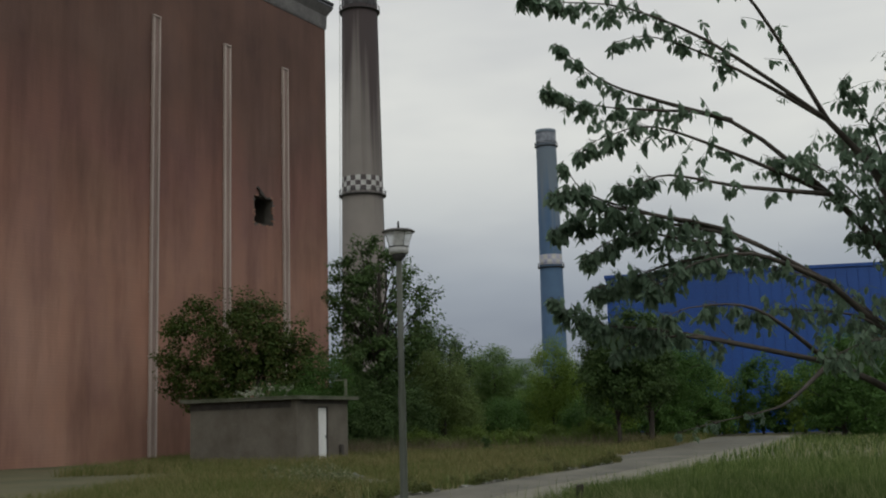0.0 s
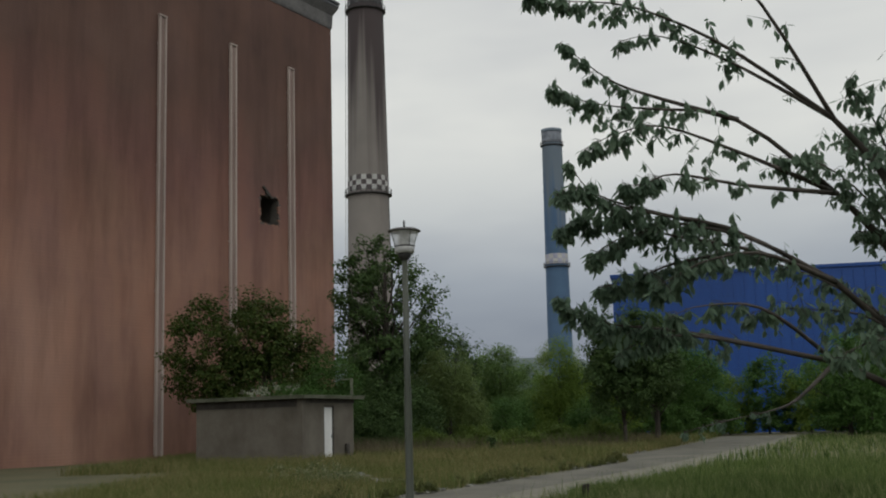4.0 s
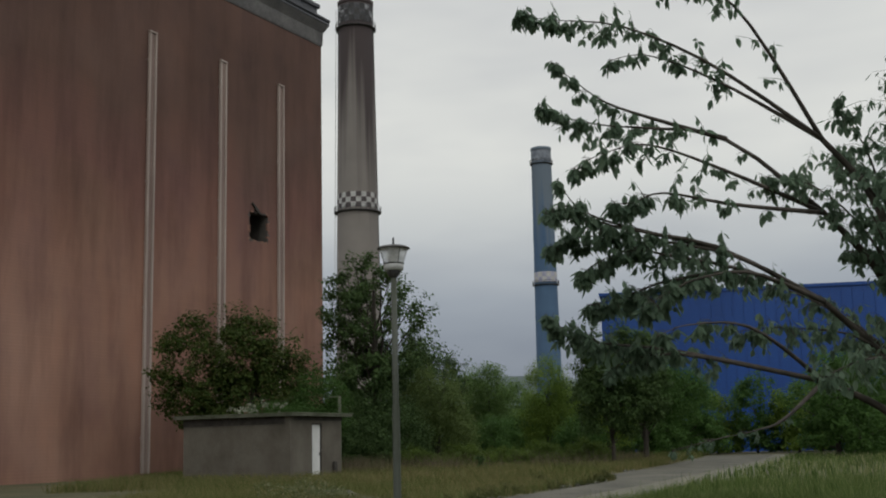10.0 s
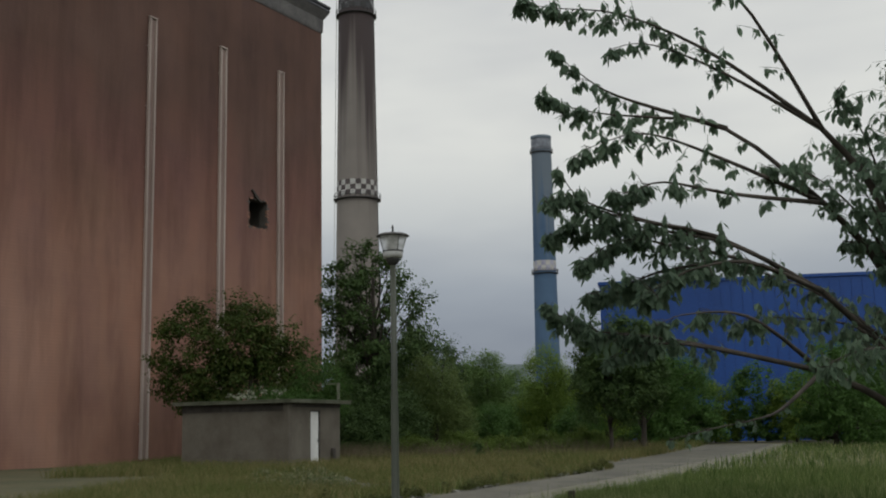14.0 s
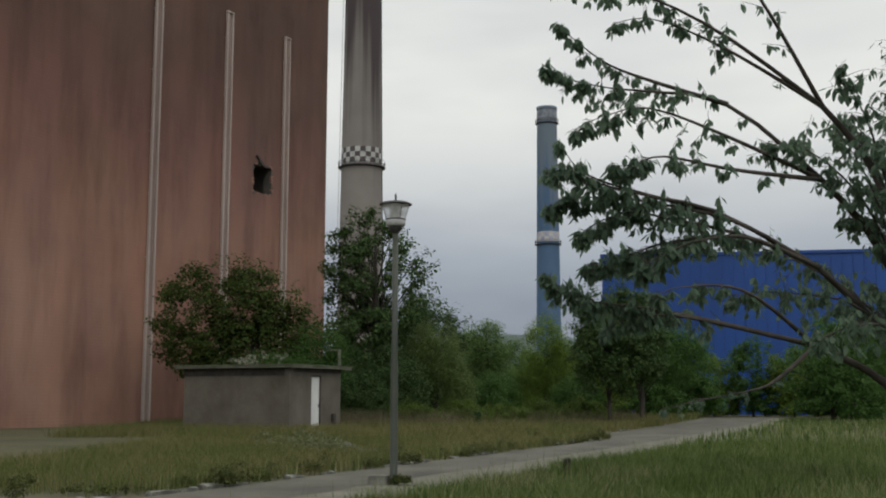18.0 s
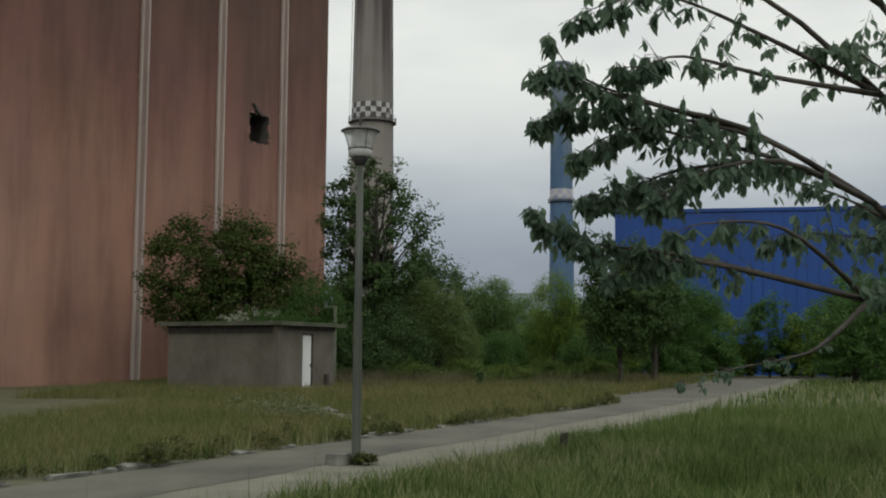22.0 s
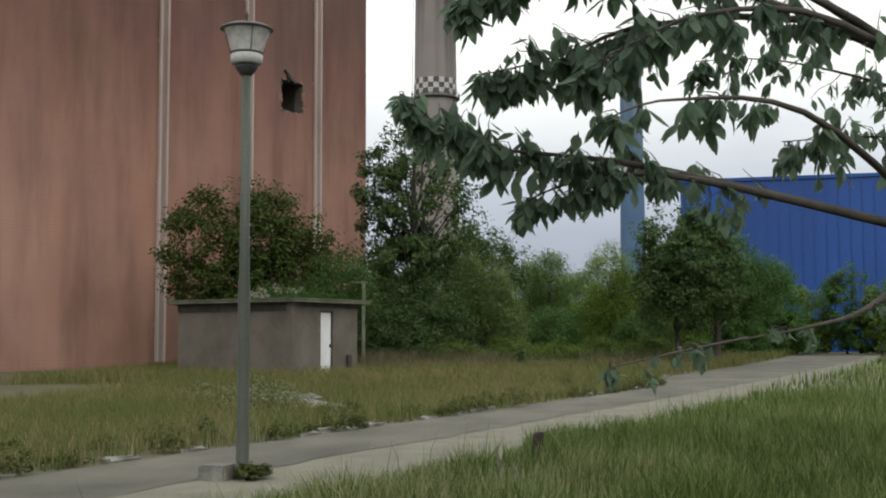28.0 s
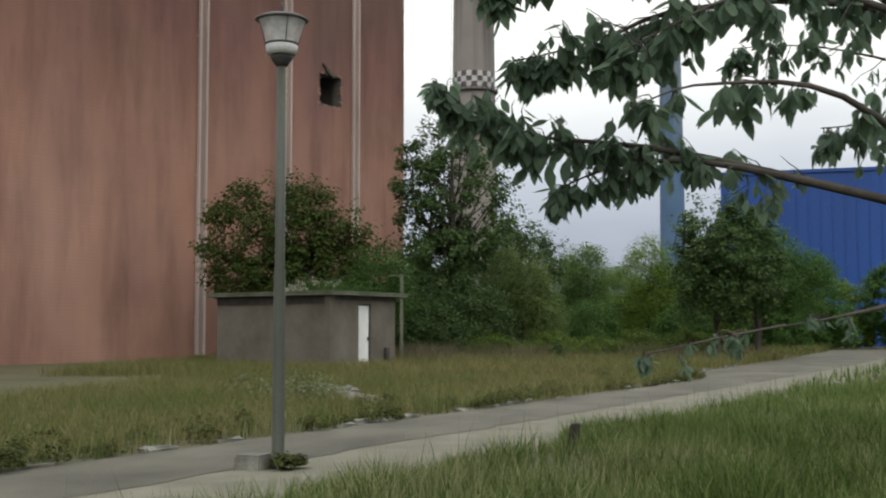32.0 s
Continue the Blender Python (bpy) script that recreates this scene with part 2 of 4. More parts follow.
M_CHERRY = leafy("cherry_leaf", (0.086, 0.127, 0.09), (0.107, 0.154, 0.109), (0.13, 0.181, 0.126), 0.5, 0.5, 0.8, 1.9, 0.15)
M_BIG_TREE = leafy("big_tree_leaf", (0.0491, 0.0832, 0.0316), (0.0699, 0.116, 0.0415), (0.108, 0.164, 0.0612), 0.34)
M_DARK_TREE = leafy("dark_tree_leaf", (0.0532, 0.107, 0.0285), (0.0693, 0.133, 0.0351), (0.0883, 0.163, 0.0456), 0.45)
M_WILLOW = leafy("willow_leaf", (0.114, 0.158, 0.0545), (0.139, 0.184, 0.0645), (0.165, 0.22, 0.0799), 0.5)
M_LIGHT_TREE = leafy("light_tree_leaf", (0.0969, 0.16, 0.0497), (0.12, 0.188, 0.0595), (0.142, 0.218, 0.0721), 0.48)
M_OLIVE_TREE = leafy("olive_tree_leaf", (0.112, 0.176, 0.033), (0.143, 0.209, 0.0418), (0.168, 0.242, 0.0539), 0.46)
M_RED_TREE = leafy("bronze_green_leaf", (0.0416, 0.068, 0.0169), (0.0595, 0.093, 0.0229), (0.0879, 0.0975, 0.0302), 0.34)
M_SHRUB = leafy("shrub_leaf", (0.0819, 0.123, 0.026), (0.102, 0.148, 0.0314), (0.12, 0.172, 0.0397), 0.45)
M_WEED = leafy("weed_leaf", (0.054, 0.066, 0.02), (0.072, 0.086, 0.024), (0.101, 0.112, 0.037), 0.35, patch=0.8)
M_PALE_WEED = leafy("pale_weed_leaf", (0.07, 0.091, 0.035), (0.119, 0.14, 0.063), (0.294, 0.294, 0.189), 0.35, patch=0.8)
M_FLOWER = weathered("cream_blossom", (0.202, 0.216, 0.154), (0.277, 0.288, 0.214), (0.328, 0.339, 0.257), 3.0)
M_VERGE = grassy("verge_grass", (0.034, 0.069, 0.0134), (0.152, 0.212, 0.056), (0.165, 0.182, 0.0673), (0.335, 0.335, 0.175), 0.695)
M_MEADOW = grassy("meadow_grass", (0.0735, 0.1, 0.023), (0.114, 0.141, 0.0385), (0.172, 0.15, 0.063), (0.22, 0.195, 0.09), 0.605)
M_TALL = grassy("tall_weed", (0.0691, 0.08, 0.0274), (0.0998, 0.108, 0.0426), (0.115, 0.092, 0.0608), (0.161, 0.136, 0.0912), 0.56)


def brick_wall(name):
    m, nt, b = material(name, 0.9)
    v = coords(nt)
    stain = noise_fac(nt, coords(nt, (0.6, 0.6, 0.09)), 1.0, 6.0, 0.62)
    cloud = noise_fac(nt, v, 0.11, 4.0, 0.5)
    fine = noise_fac(nt, v, 5.0, 4.0)
    col = ramp(nt, cloud, [(0.3, (0.197, 0.106, 0.075)), (0.5, (0.286, 0.154, 0.111)), (0.7, (0.348, 0.203, 0.152))])
    col = mix(nt, 0.75, col, ramp(nt, stain, [(0.3, (0.5, 0.45, 0.45)), (0.55, (0.95, 0.95, 0.95)), (0.75, (1.1, 1.05, 1.0))]), "MULTIPLY")
    patch = noise_fac(nt, coords(nt, (1, 1, 0.6)), 0.33, 5.0, 0.6)
    col = mix(nt, 0.6, col, ramp(nt, patch, [(0.32, (0.78, 0.76, 0.86)), (0.5, (1.0, 1.0, 1.0)), (0.68, (1.14, 1.08, 1.02))]), "MULTIPLY")
    sep, hi = node(nt, "ShaderNodeSeparateXYZ"), node(nt, "ShaderNodeMath")
    nt.links.new(v, sep.inputs[0])
    hi.operation = "MULTIPLY_ADD"
    hi.inputs[1].default_value, hi.inputs[2].default_value = 0.05, -0.52
    nt.links.new(sep.outputs["Z"], hi.inputs[0])
    soot = node(nt, "ShaderNodeMath")
    soot.operation = "ADD"
    nt.links.new(hi.outputs[0], soot.inputs[0])
    nt.links.new(cloud, soot.inputs[1])
    col = mix(nt, 0.85, col, ramp(nt, soot.outputs[0], [(0.5, (1, 1, 1)), (0.75, (0.62, 0.55, 0.62)), (1.0, (0.34, 0.34, 0.36))]), "MULTIPLY")
    bricks = node(nt, "ShaderNodeTexBrick", Scale=1.0)
    bricks.inputs["Brick Width"].default_value, bricks.inputs["Row Height"].default_value = 0.26, 0.077
    bricks.inputs["Mortar Size"].default_value = 0.006
    bricks.inputs["Color1"].default_value, bricks.inputs["Color2"].default_value = (0.88, 0.88, 0.88, 1), (1.06, 1.02, 1.0, 1)
    bricks.inputs["Mortar"].default_value = (0.8, 0.8, 0.78, 1)
    sw = node(nt, "ShaderNodeCombineXYZ")
    nt.links.new(sep.outputs["Y"], sw.inputs[0])
    nt.links.new(sep.outputs["Z"], sw.inputs[1])
    nt.links.new(sw.outputs[0], bricks.inputs["Vector"])
    col = mix(nt, 0.22, col, bricks.outputs["Color"], "MULTIPLY")
    nt.links.new(col, b.inputs["Base Color"])
    bump(nt, b, fine, 0.5, 0.01)
    return m


def chimney_skin(name, low, high, soot, top, streaks):
    """Concrete or painted shaft with runs from the top: dark soot; pale painted haze on the blue one."""
    m, nt, b = material(name, 0.85)
    v = coords(nt)
    run = noise_fac(nt, coords(nt, (0.42, 0.42, 0.009)), 1.0, 3.0, 0.55)
    cloud = noise_fac(nt, v, 0.12, 5.0)
    col = ramp(nt, cloud, [(0.3, low), (0.7, high)])
    sep, up = node(nt, "ShaderNodeSeparateXYZ"), node(nt, "ShaderNodeMapRange")
    nt.links.new(v, sep.inputs[0])
    up.inputs[1].default_value, up.inputs[2].default_value = top - streaks, top
    up.inputs[3].default_value, up.inputs[4].default_value = -0.38, 0.28
    nt.links.new(sep.outputs["Z"], up.inputs[0])
    s = node(nt, "ShaderNodeMath")
    s.operation = "ADD"
    nt.links.new(up.outputs[0], s.inputs[0])
    nt.links.new(run, s.inputs[1])
    fac = ramp(nt, s.outputs[0], [(0.38, (0, 0, 0)), (0.5, (0.3, 0.3, 0.3)), (0.66, (1, 1, 1))])
    col = mix(nt, fac, col, soot)
    nt.links.new(col, b.inputs["Base Color"])
    bump(nt, b, cloud, 0.4, 0.1)
    return m


M_BRICK = brick_wall("dark_red_brick")
M_GREY_STACK = chimney_skin("grey_chimney_concrete", (0.198, 0.178, 0.162), (0.245, 0.22, 0.2), (0.062, 0.047, 0.047), 98.0, 66.0)
# its run colour is a paler grey-blue, haze painted into the upper shaft
M_BLUE_STACK = chimney_skin("blue_chimney_paint", (0.06, 0.11, 0.2), (0.08, 0.142, 0.24), (0.14, 0.175, 0.215), 89.0, 55.0)

M_GLASS, g_nt, g_b = material("lamp_glass", 0.3)
g_b.inputs["Base Color"].default_value = (0.8, 0.8, 0.78, 1)
g_clear, g_veil = node(g_nt, "ShaderNodeBsdfTransparent"), node(g_nt, "ShaderNodeMixShader")
g_nt.links.new(ramp(g_nt, noise_fac(g_nt, coords(g_nt), 9.0), [(0.3, (0.28, 0.28, 0.28)), (0.7, (0.5, 0.5, 0.5))]), g_veil.inputs["Fac"])
g_nt.links.new(g_clear.outputs["BSDF"], g_veil.inputs[1])
g_nt.links.new(g_b.outputs["BSDF"], g_veil.inputs[2])
g_nt.links.new(g_veil.outputs["Shader"], g_nt.nodes["Material Output"].inputs["Surface"])


# ---- building helpers ----
def thing(name, at, label, category, group="", kind=""):
    ob = new(name)
    ob.matrix_world = at if isinstance(at, Matrix) else Matrix.Translation(at)
    return tagged(ob, label, category, group, kind)


def mesh_of(name, bm, mats):
    me = bpy.data.meshes.new(name)
    bm.to_mesh(me)
    bm.free()
    for m in mats if isinstance(mats, (list, tuple)) else [mats]:
        me.materials.append(m)
    return me


def part(name, bm, mats, parent=None, label=""):
    ob = new(name, mesh_of(name, bm, mats))
    if parent:
        ob.parent = parent
    return tagged(ob, label)


def fast_mesh(name, verts, tris, mat, smooth=False):
    """A mesh from arrays of corners and triangles."""
    me = bpy.data.meshes.new(name)
    v, f = np.asarray(verts, np.float32).reshape(-1, 3), np.asarray(tris, np.int32).reshape(-1, 3)
    me.vertices.add(len(v))
    me.vertices.foreach_set("co", v.ravel())
    me.loops.add(f.size)
    me.loops.foreach_set("vertex_index", f.ravel())
    me.polygons.add(len(f))
    me.polygons.foreach_set("loop_start", np.arange(0, f.size, 3, dtype=np.int32))
    me.polygons.foreach_set("loop_total", np.full(len(f), 3, np.int32))
    me.polygons.foreach_set("use_smooth", np.full(len(f), smooth))
    me.update(calc_edges=True)
    me.materials.append(mat)
    return me


def box(bm, x0, y0, z0, x1, y1, z1, bevel=0.0, mat=0):
    r = bmesh.ops.create_cube(bm, size=1.0)
    bmesh.ops.scale(bm, vec=(x1 - x0, y1 - y0, z1 - z0), verts=r["verts"])
    bmesh.ops.translate(bm, vec=((x0 + x1) / 2, (y0 + y1) / 2, (z0 + z1) / 2), verts=r["verts"])
    if bevel:
        es = list({e for v in r["verts"] for e in v.link_edges})
        bmesh.ops.bevel(bm, geom=es, offset=bevel, segments=2, affect="EDGES")
    if mat:
        for f in {f for v in r["verts"] if v.is_valid for f in v.link_faces}:
            f.material_index = mat
    return bm


def lathe(profile, seg=24, smooth=True, caps=True):
    """A turned body from (radius, height) pairs, bottom to top."""
    bm = bmesh.new()
    rings = [[bm.verts.new((r * math.cos(2 * math.pi * i / seg), r * math.sin(2 * math.pi * i / seg), z)) for i in range(seg)] for r, z in profile]
    for a, b in zip(rings, rings[1:]):
        for i in range(seg):
            f = bm.faces.new((a[i], a[(i + 1) % seg], b[(i + 1) % seg], b[i]))
            f.smooth = smooth
    if caps:
        bm.faces.new(rings[0][::-1])
        bm.faces.new(rings[-1])
    return bm


def tube(bm, pts, radii, seg=7):
    """A tapered limb along points."""
    pts = [Vector(p) for p in pts]
    rings = []
    for i, p in enumerate(pts):
        d = (pts[min(i + 1, len(pts) - 1)] - pts[max(i - 1, 0)]).normalized()
        a = d.orthogonal().normalized()
        b = d.cross(a)
        rings.append([bm.verts.new(p + radii[i] * (a * math.cos(2 * math.pi * k / seg) + b * math.sin(2 * math.pi * k / seg))) for k in range(seg)])
    for r0, r1 in zip(rings, rings[1:]):
        best = min(range(seg), key=lambda s: sum((r0[k].co - r1[(k + s) % seg].co).length for k in range(0, seg, 2)))
        for k in range(seg):
            f = bm.faces.new((r0[k], r0[(k + 1) % seg], r1[(k + 1 + best) % seg], r1[(k + best) % seg]))
            f.smooth = True
    bm.faces.new(rings[0][::-1])
    bm.faces.new(rings[-1])
    return bm


def bend(a, b, n, sag, rng, wob):
    """n+1 points from a to b, arched by sag and a little crooked."""
    a, b = Vector(a), Vector(b)
    out = []
    for i in range(n + 1):
        k = i / n
        p = a.lerp(b, k)
        p.z += sag * math.sin(math.pi * k)
        if 0 < i < n:
            p += Vector(rng.normal(0, wob, 3))
        out.append(p)
    return out


LEAF_TRI = np.array([[0, 1, 2], [0, 2, 3]])


def leaf_cloud(rng, centres, spread, size, heart=None, loose=0.6):
    """Small folded leaves round given centres, their faces turned out from the heart of the crown and up to the light: corner and triangle arrays."""
    n = len(centres)
    off = rng.normal(0, 1, (n, 3))
    off *= (spread * 1.75 * rng.uniform(0, 1, n) ** 0.5 / np.linalg.norm(off, axis=1))[:, None] * np.array([1, 1, 0.8])
    c = centres + off
    away = off / spread * 0.75 + (0 if heart is None else (c - heart) / (np.linalg.norm(c - heart, axis=1)[:, None] + 0.1))
    nrm = away * 0.7 + np.array([0, 0, 0.75]) + rng.normal(0, loose, (n, 3))
    nrm /= np.linalg.norm(nrm, axis=1)[:, None] + 1e-9
    d = rng.normal(0, 1, (n, 3))
    d[:, 2] -= 0.7
    d -= nrm * (d * nrm).sum(1)[:, None]
    d /= np.linalg.norm(d, axis=1)[:, None] + 1e-9
    s = np.cross(d, nrm)
    ln = size * rng.uniform(0.6, 1.25, n)[:, None]
    w = ln * rng.uniform(0.28, 0.42, n)[:, None]
    mid = c + d * ln * 0.45 + nrm * ln * 0.06
    v = np.stack([c, mid + s * w, c + d * ln - nrm * ln * 0.08, mid - s * w], 1)
    f = (np.arange(n) * 4)[:, None, None] + LEAF_TRI[None]
    return v.reshape(-1, 3), f.reshape(-1, 3)


# ---- ground, road ----
def sheet(name, mat, half, step, z=0.0):
    bm = bmesh.new()
    bmesh.ops.create_grid(bm, x_segments=step, y_segments=step, size=half)
    return part(name, bm, mat)


ground = tagged(sheet("ground", M_GROUND, 2500, 40), "flat meadow soil and turf reaching to the horizon", "ground", kind="structure")

ROAD_DIR = Vector((0.37, 0.929, 0)).normalized()
ROAD_SIDE = Vector((ROAD_DIR.y, -ROAD_DIR.x, 0))
ROAD_MID = Vector((0.35, 22.6, 0))
ROAD_HALF = 1.28
ROAD_FAR = 1.5


def flare(s):
    """How far the meadow side of the lane steps back where it widens into a turning place."""
    k = np.clip((s - 17.5) / 5.0, 0.0, 1.0)
    return 1.7 * k * k * (3 - 2 * k) + 0.03 * np.maximum(s - 24.0, 0.0)


def far_side(s):
    return -ROAD_FAR - float(flare(s))


def road_at(s, w):
    """A point of the road: s along it from its middle mark, w to its near side. It bends gently far off."""
    turn = 0.00012 * max(s - 12, 0) ** 2 * 6
    return ROAD_MID + ROAD_DIR * s + ROAD_SIDE * (w - turn)


def road_strip(name, mat, w0, w1, z, rough0, rough1, s0=-61, s1=70, label="", widen=False):
    bm = bmesh.new()
    rows = []
    for i in range(int((s1 - s0) / 0.35) + 1):
        s = s0 + i * 0.35
        a, b = w0 + rough0 * (noise.noise((s * 0.9, w0, 0)) + 0.5 * noise.noise((s * 3.1, 7, w0))), w1 + rough1 * (noise.noise((s * 0.9, w1, 3)) + 0.5 * noise.noise((s * 3.1, 2, w1)))
        a -= float(flare(s)) if widen else 0.0
        row = []
        for k in range(5):
            p = road_at(s, a + (b - a) * k / 4)
            row.append(bm.verts.new((p.x, p.y, z + 0.001 * noise.noise((p.x * 1.3, p.y * 1.3, 0)))))
        rows.append(row)
    for r0, r1 in zip(rows, rows[1:]):
        for k in range(4):
            bm.faces.new((r0[k], r0[k + 1], r1[k + 1], r1[k]))
    return tagged(part(name, bm, mat), label, "road", kind="structure")


road_strip("road", M_ROAD, -ROAD_FAR, ROAD_HALF - 1.0, 0.013, 0.1, 0.13, label="narrow worn grey asphalt lane with crumbling edges", widen=True)
road_strip("road_shoulder", M_ROAD_EDGE, ROAD_HALF - 1.3, ROAD_HALF + 1.0, 0.008, 0.1, 0.2, label="pale gravelly near edge of the lane")


# ---- power station building ----
BLD = Matrix(((0.485, -0.875, 0, -8.21), (0.875, 0.485, 0, 74.55), (0, 0, 1, 0), (0, 0, 0, 1)))
# local x runs along the visible face (negative towards the viewer), local y goes into the building
building = thing("factory_building", BLD, "tall dark red brick factory hall with a grey cornice", "building")
BL, BD, BH = 46.0, 26.0, 28.0


def face_with_hole():
    bm = bmesh.new()
    hx0, hx1, hz0, hz1 = -7.55, -5.7, 13.7, 15.5
    xs, zs = [-BL, hx0, hx1, 0.0], [0.0, hz0, hz1, BH]
    for i in range(3):
        for j in range(3):
            if i == 1 and j == 1:
                continue
            box(bm, xs[i], 0.0, zs[j], xs[i + 1], 0.6, zs[j + 1])
    bmesh.ops.remove_doubles(bm, verts=bm.verts, dist=0.001)
    return bm


part("wall", face_with_hole(), M_BRICK, building)
bm = bmesh.new()
box(bm, -0.6, 0.6, 0, 0.0, BD, BH)
part("end_wall", bm, M_BRICK, building)
bm = bmesh.new()
box(bm, -BL, 0.6, 0, -BL + 0.6, BD, BH)
part("end_wall", bm, M_BRICK, building)
bm = bmesh.new()
box(bm, -BL + 0.6, BD - 0.6, 0, -0.6, BD, BH)
part("rear_wall", bm, M_BRICK, building)
bm = bmesh.new()
box(bm, -7.7, 0.62, 13.5, -5.5, 3.0, 15.7)
for f in list(bm.faces):
    if f.normal.y < -0.9:
        bm.faces.remove(f)
part("broken_opening", bm, M_VOID, building, "dark ragged hole in the brickwork")
# cornice: flares from the wall to the eaves
bm = bmesh.new()
for z0, z1, o0, o1 in ((BH, BH + 0.15, 0.03, 0.07), (BH + 0.15, BH + 0.95, 0.07, 0.1), (BH + 0.95, BH + 1.5, 0.1, 0.4)):
    vs = []
    for z, o in ((z0, o0), (z1, o1)):
        vs.append([bm.verts.new(p) for p in ((-BL - o, -o, z), (o, -o, z), (o, BD + o, z), (-BL - o, BD + o, z))])
    for k in range(4):
        bm.faces.new((vs[0][k], vs[0][(k + 1) % 4], vs[1][(k + 1) % 4], vs[1][k]))
part("cornice", bm, M_CORNICE, building, "grey soot-stained plaster cornice")
bm = bmesh.new()
box(bm, -BL - 0.43, -0.43, BH + 1.5, 0.43, BD + 0.43, BH + 1.7, 0.04)
box(bm, -BL - 0.48, -0.48, BH + 1.74, 0.48, BD + 0.48, BH + 1.94, 0.05)
part("roof_edge", bm, M_FASCIA, building, "dark sheet-metal roof edge")
bm = bmesh.new()
box(bm, -BL, 0.1, BH + 1.7, -0.3, BD, BH + 2.65)
box(bm, -BL, -0.05, BH + 2.65, -0.12, BD + 0.1, BH + 2.95, 0.04)
part("parapet", bm, M_FASCIA, building)
for x0, top in ((-4.53, 24.0), (-10.1, 24.0), (-16.0, 24.0)):
    for dx in (-0.22, 0.22):
        bm = bmesh.new()
        box(bm, x0 + dx - 0.085, -0.16, 0.2, x0 + dx + 0.085, -0.003, top, 0.03)
        part("downpipe", bm, M_PIPE, building, "faded pinkish square downpipe")
    bm = bmesh.new()
    box(bm, x0 - 0.135, -0.09, 0.2, x0 + 0.135, -0.003, top, 0.01)
    part("backing_strip", bm, M_PIPE_BACK, building)
    bm = bmesh.new()
    box(bm, x0 - 0.31, -0.18, top, x0 + 0.31, -0.003, top + 0.12, 0.02)
    part("hopper_head", bm, M_PIPE, building)
    for k in range(7):
        bm = bmesh.new()
        box(bm, x0 - 0.36, -0.08, 2 + k * 3.4, x0 + 0.36, -0.003, 2.06 + k * 3.4)
        part("pipe_bracket", bm, M_PIPE, building)
# lining whose dark colour paints the recess's shade, and loose brick round the hole
bm = bmesh.new()
for x0, x1, z0, z1 in ((-7.549, -7.5, 13.72, 15.48), (-5.75, -5.701, 13.72, 15.48), (-7.5, -5.75, 13.703, 13.74), (-7.5, -5.75, 15.46, 15.497)):
    box(bm, x0, 0.01, z0, x1, 0.64, z1)
part("shade_lining", bm, M_VOID, building, "dark lining standing in for the shade in the hole")
rng = np.random.default_rng(9)
for k in range(22):
    side = k % 4
    px = (-7.55, -5.7)[side] if side < 2 else rng.uniform(-7.5, -5.8)
    pz = rng.uniform(13.75, 15.4) if side < 2 else (13.72, 15.47)[side - 2]
    bm = bmesh.new()
    box(bm, -0.14, 0.0, -0.05, 0.14, 0.12, 0.05, 0.01)
    ob = part("loose_brick", bm, M_BRICK if k % 3 else M_VOID, building)
    ob.matrix_basis = Matrix.Translation((px, -0.02, pz)) @ Matrix.Rotation(rng.normal(0, 0.35), 4, "Y")
for px, pz, turn in ((-7.0, 15.75, 0.62), (-6.75, 15.5, 0.45)):
    bm = bmesh.new()
    box(bm, -0.38, -0.04, -0.07, 0.38, 0.1, 0.07, 0.02)
    ob = part("broken_lath", bm, M_DARK_WOOD, building)
    ob.matrix_basis = Matrix.Translation((px, -0.08, pz)) @ Matrix.Rotation(turn, 4, "Y")


# ---- chimneys ----
def checker(r0, z0, r1, z1, rows, cols):
    """A band of square tiles, every other one white, each a shade proud of the shaft."""
    bm = bmesh.new()
    arc = 4
    for j in range(rows):
        for i in range(cols * arc):
            q = []
            for jj, ii in ((j, i), (j, i + 1), (j + 1, i + 1), (j + 1, i)):
                k = jj / rows
                r, a = r0 + (r1 - r0) * k + 0.05, 2 * math.pi * ii / (cols * arc)
                q.append(bm.verts.new((r * math.cos(a), r * math.sin(a), z0 + (z1 - z0) * k)))
            f = bm.faces.new(q)
            f.material_index = (i // arc + j) % 2
    return bm


def platform(r_in, r_out, z, posts, parent, mat, label):
    bm = lathe([(r_in, z - 0.34), (r_out, z - 0.1), (r_out, z), (r_in, z + 0.02)], 40, False)
    deck = part("gallery", bm, mat, parent, label)
    for h in (0.55, 1.1):
        bm = lathe([(r_out - 0.1, z + h), (r_out - 0.04, z + h), (r_out - 0.04, z + h + 0.07), (r_out - 0.1, z + h + 0.07)], 40, False, False)
        part("handrail", bm, M_IRON, deck)
    me = None
    for i in range(posts):
        a = 2 * math.pi * i / posts
        if me is None:
            bm = bmesh.new()
            box(bm, -0.05, -0.05, 0, 0.05, 0.05, 1.15)
            me = mesh_of("gallery_post", bm, M_IRON)
        ob = new("gallery_post", me)
        ob.parent = deck
        ob.matrix_basis = Matrix.Translation(((r_out - 0.08) * math.cos(a), (r_out - 0.08) * math.sin(a), z))


def ladder(parent, radius_at, ang, z0, z1):
    part("ladder", ladder_mesh(radius_at, ang, z0, z1), M_LADDER, parent, "pale steel ladder up the shaft")


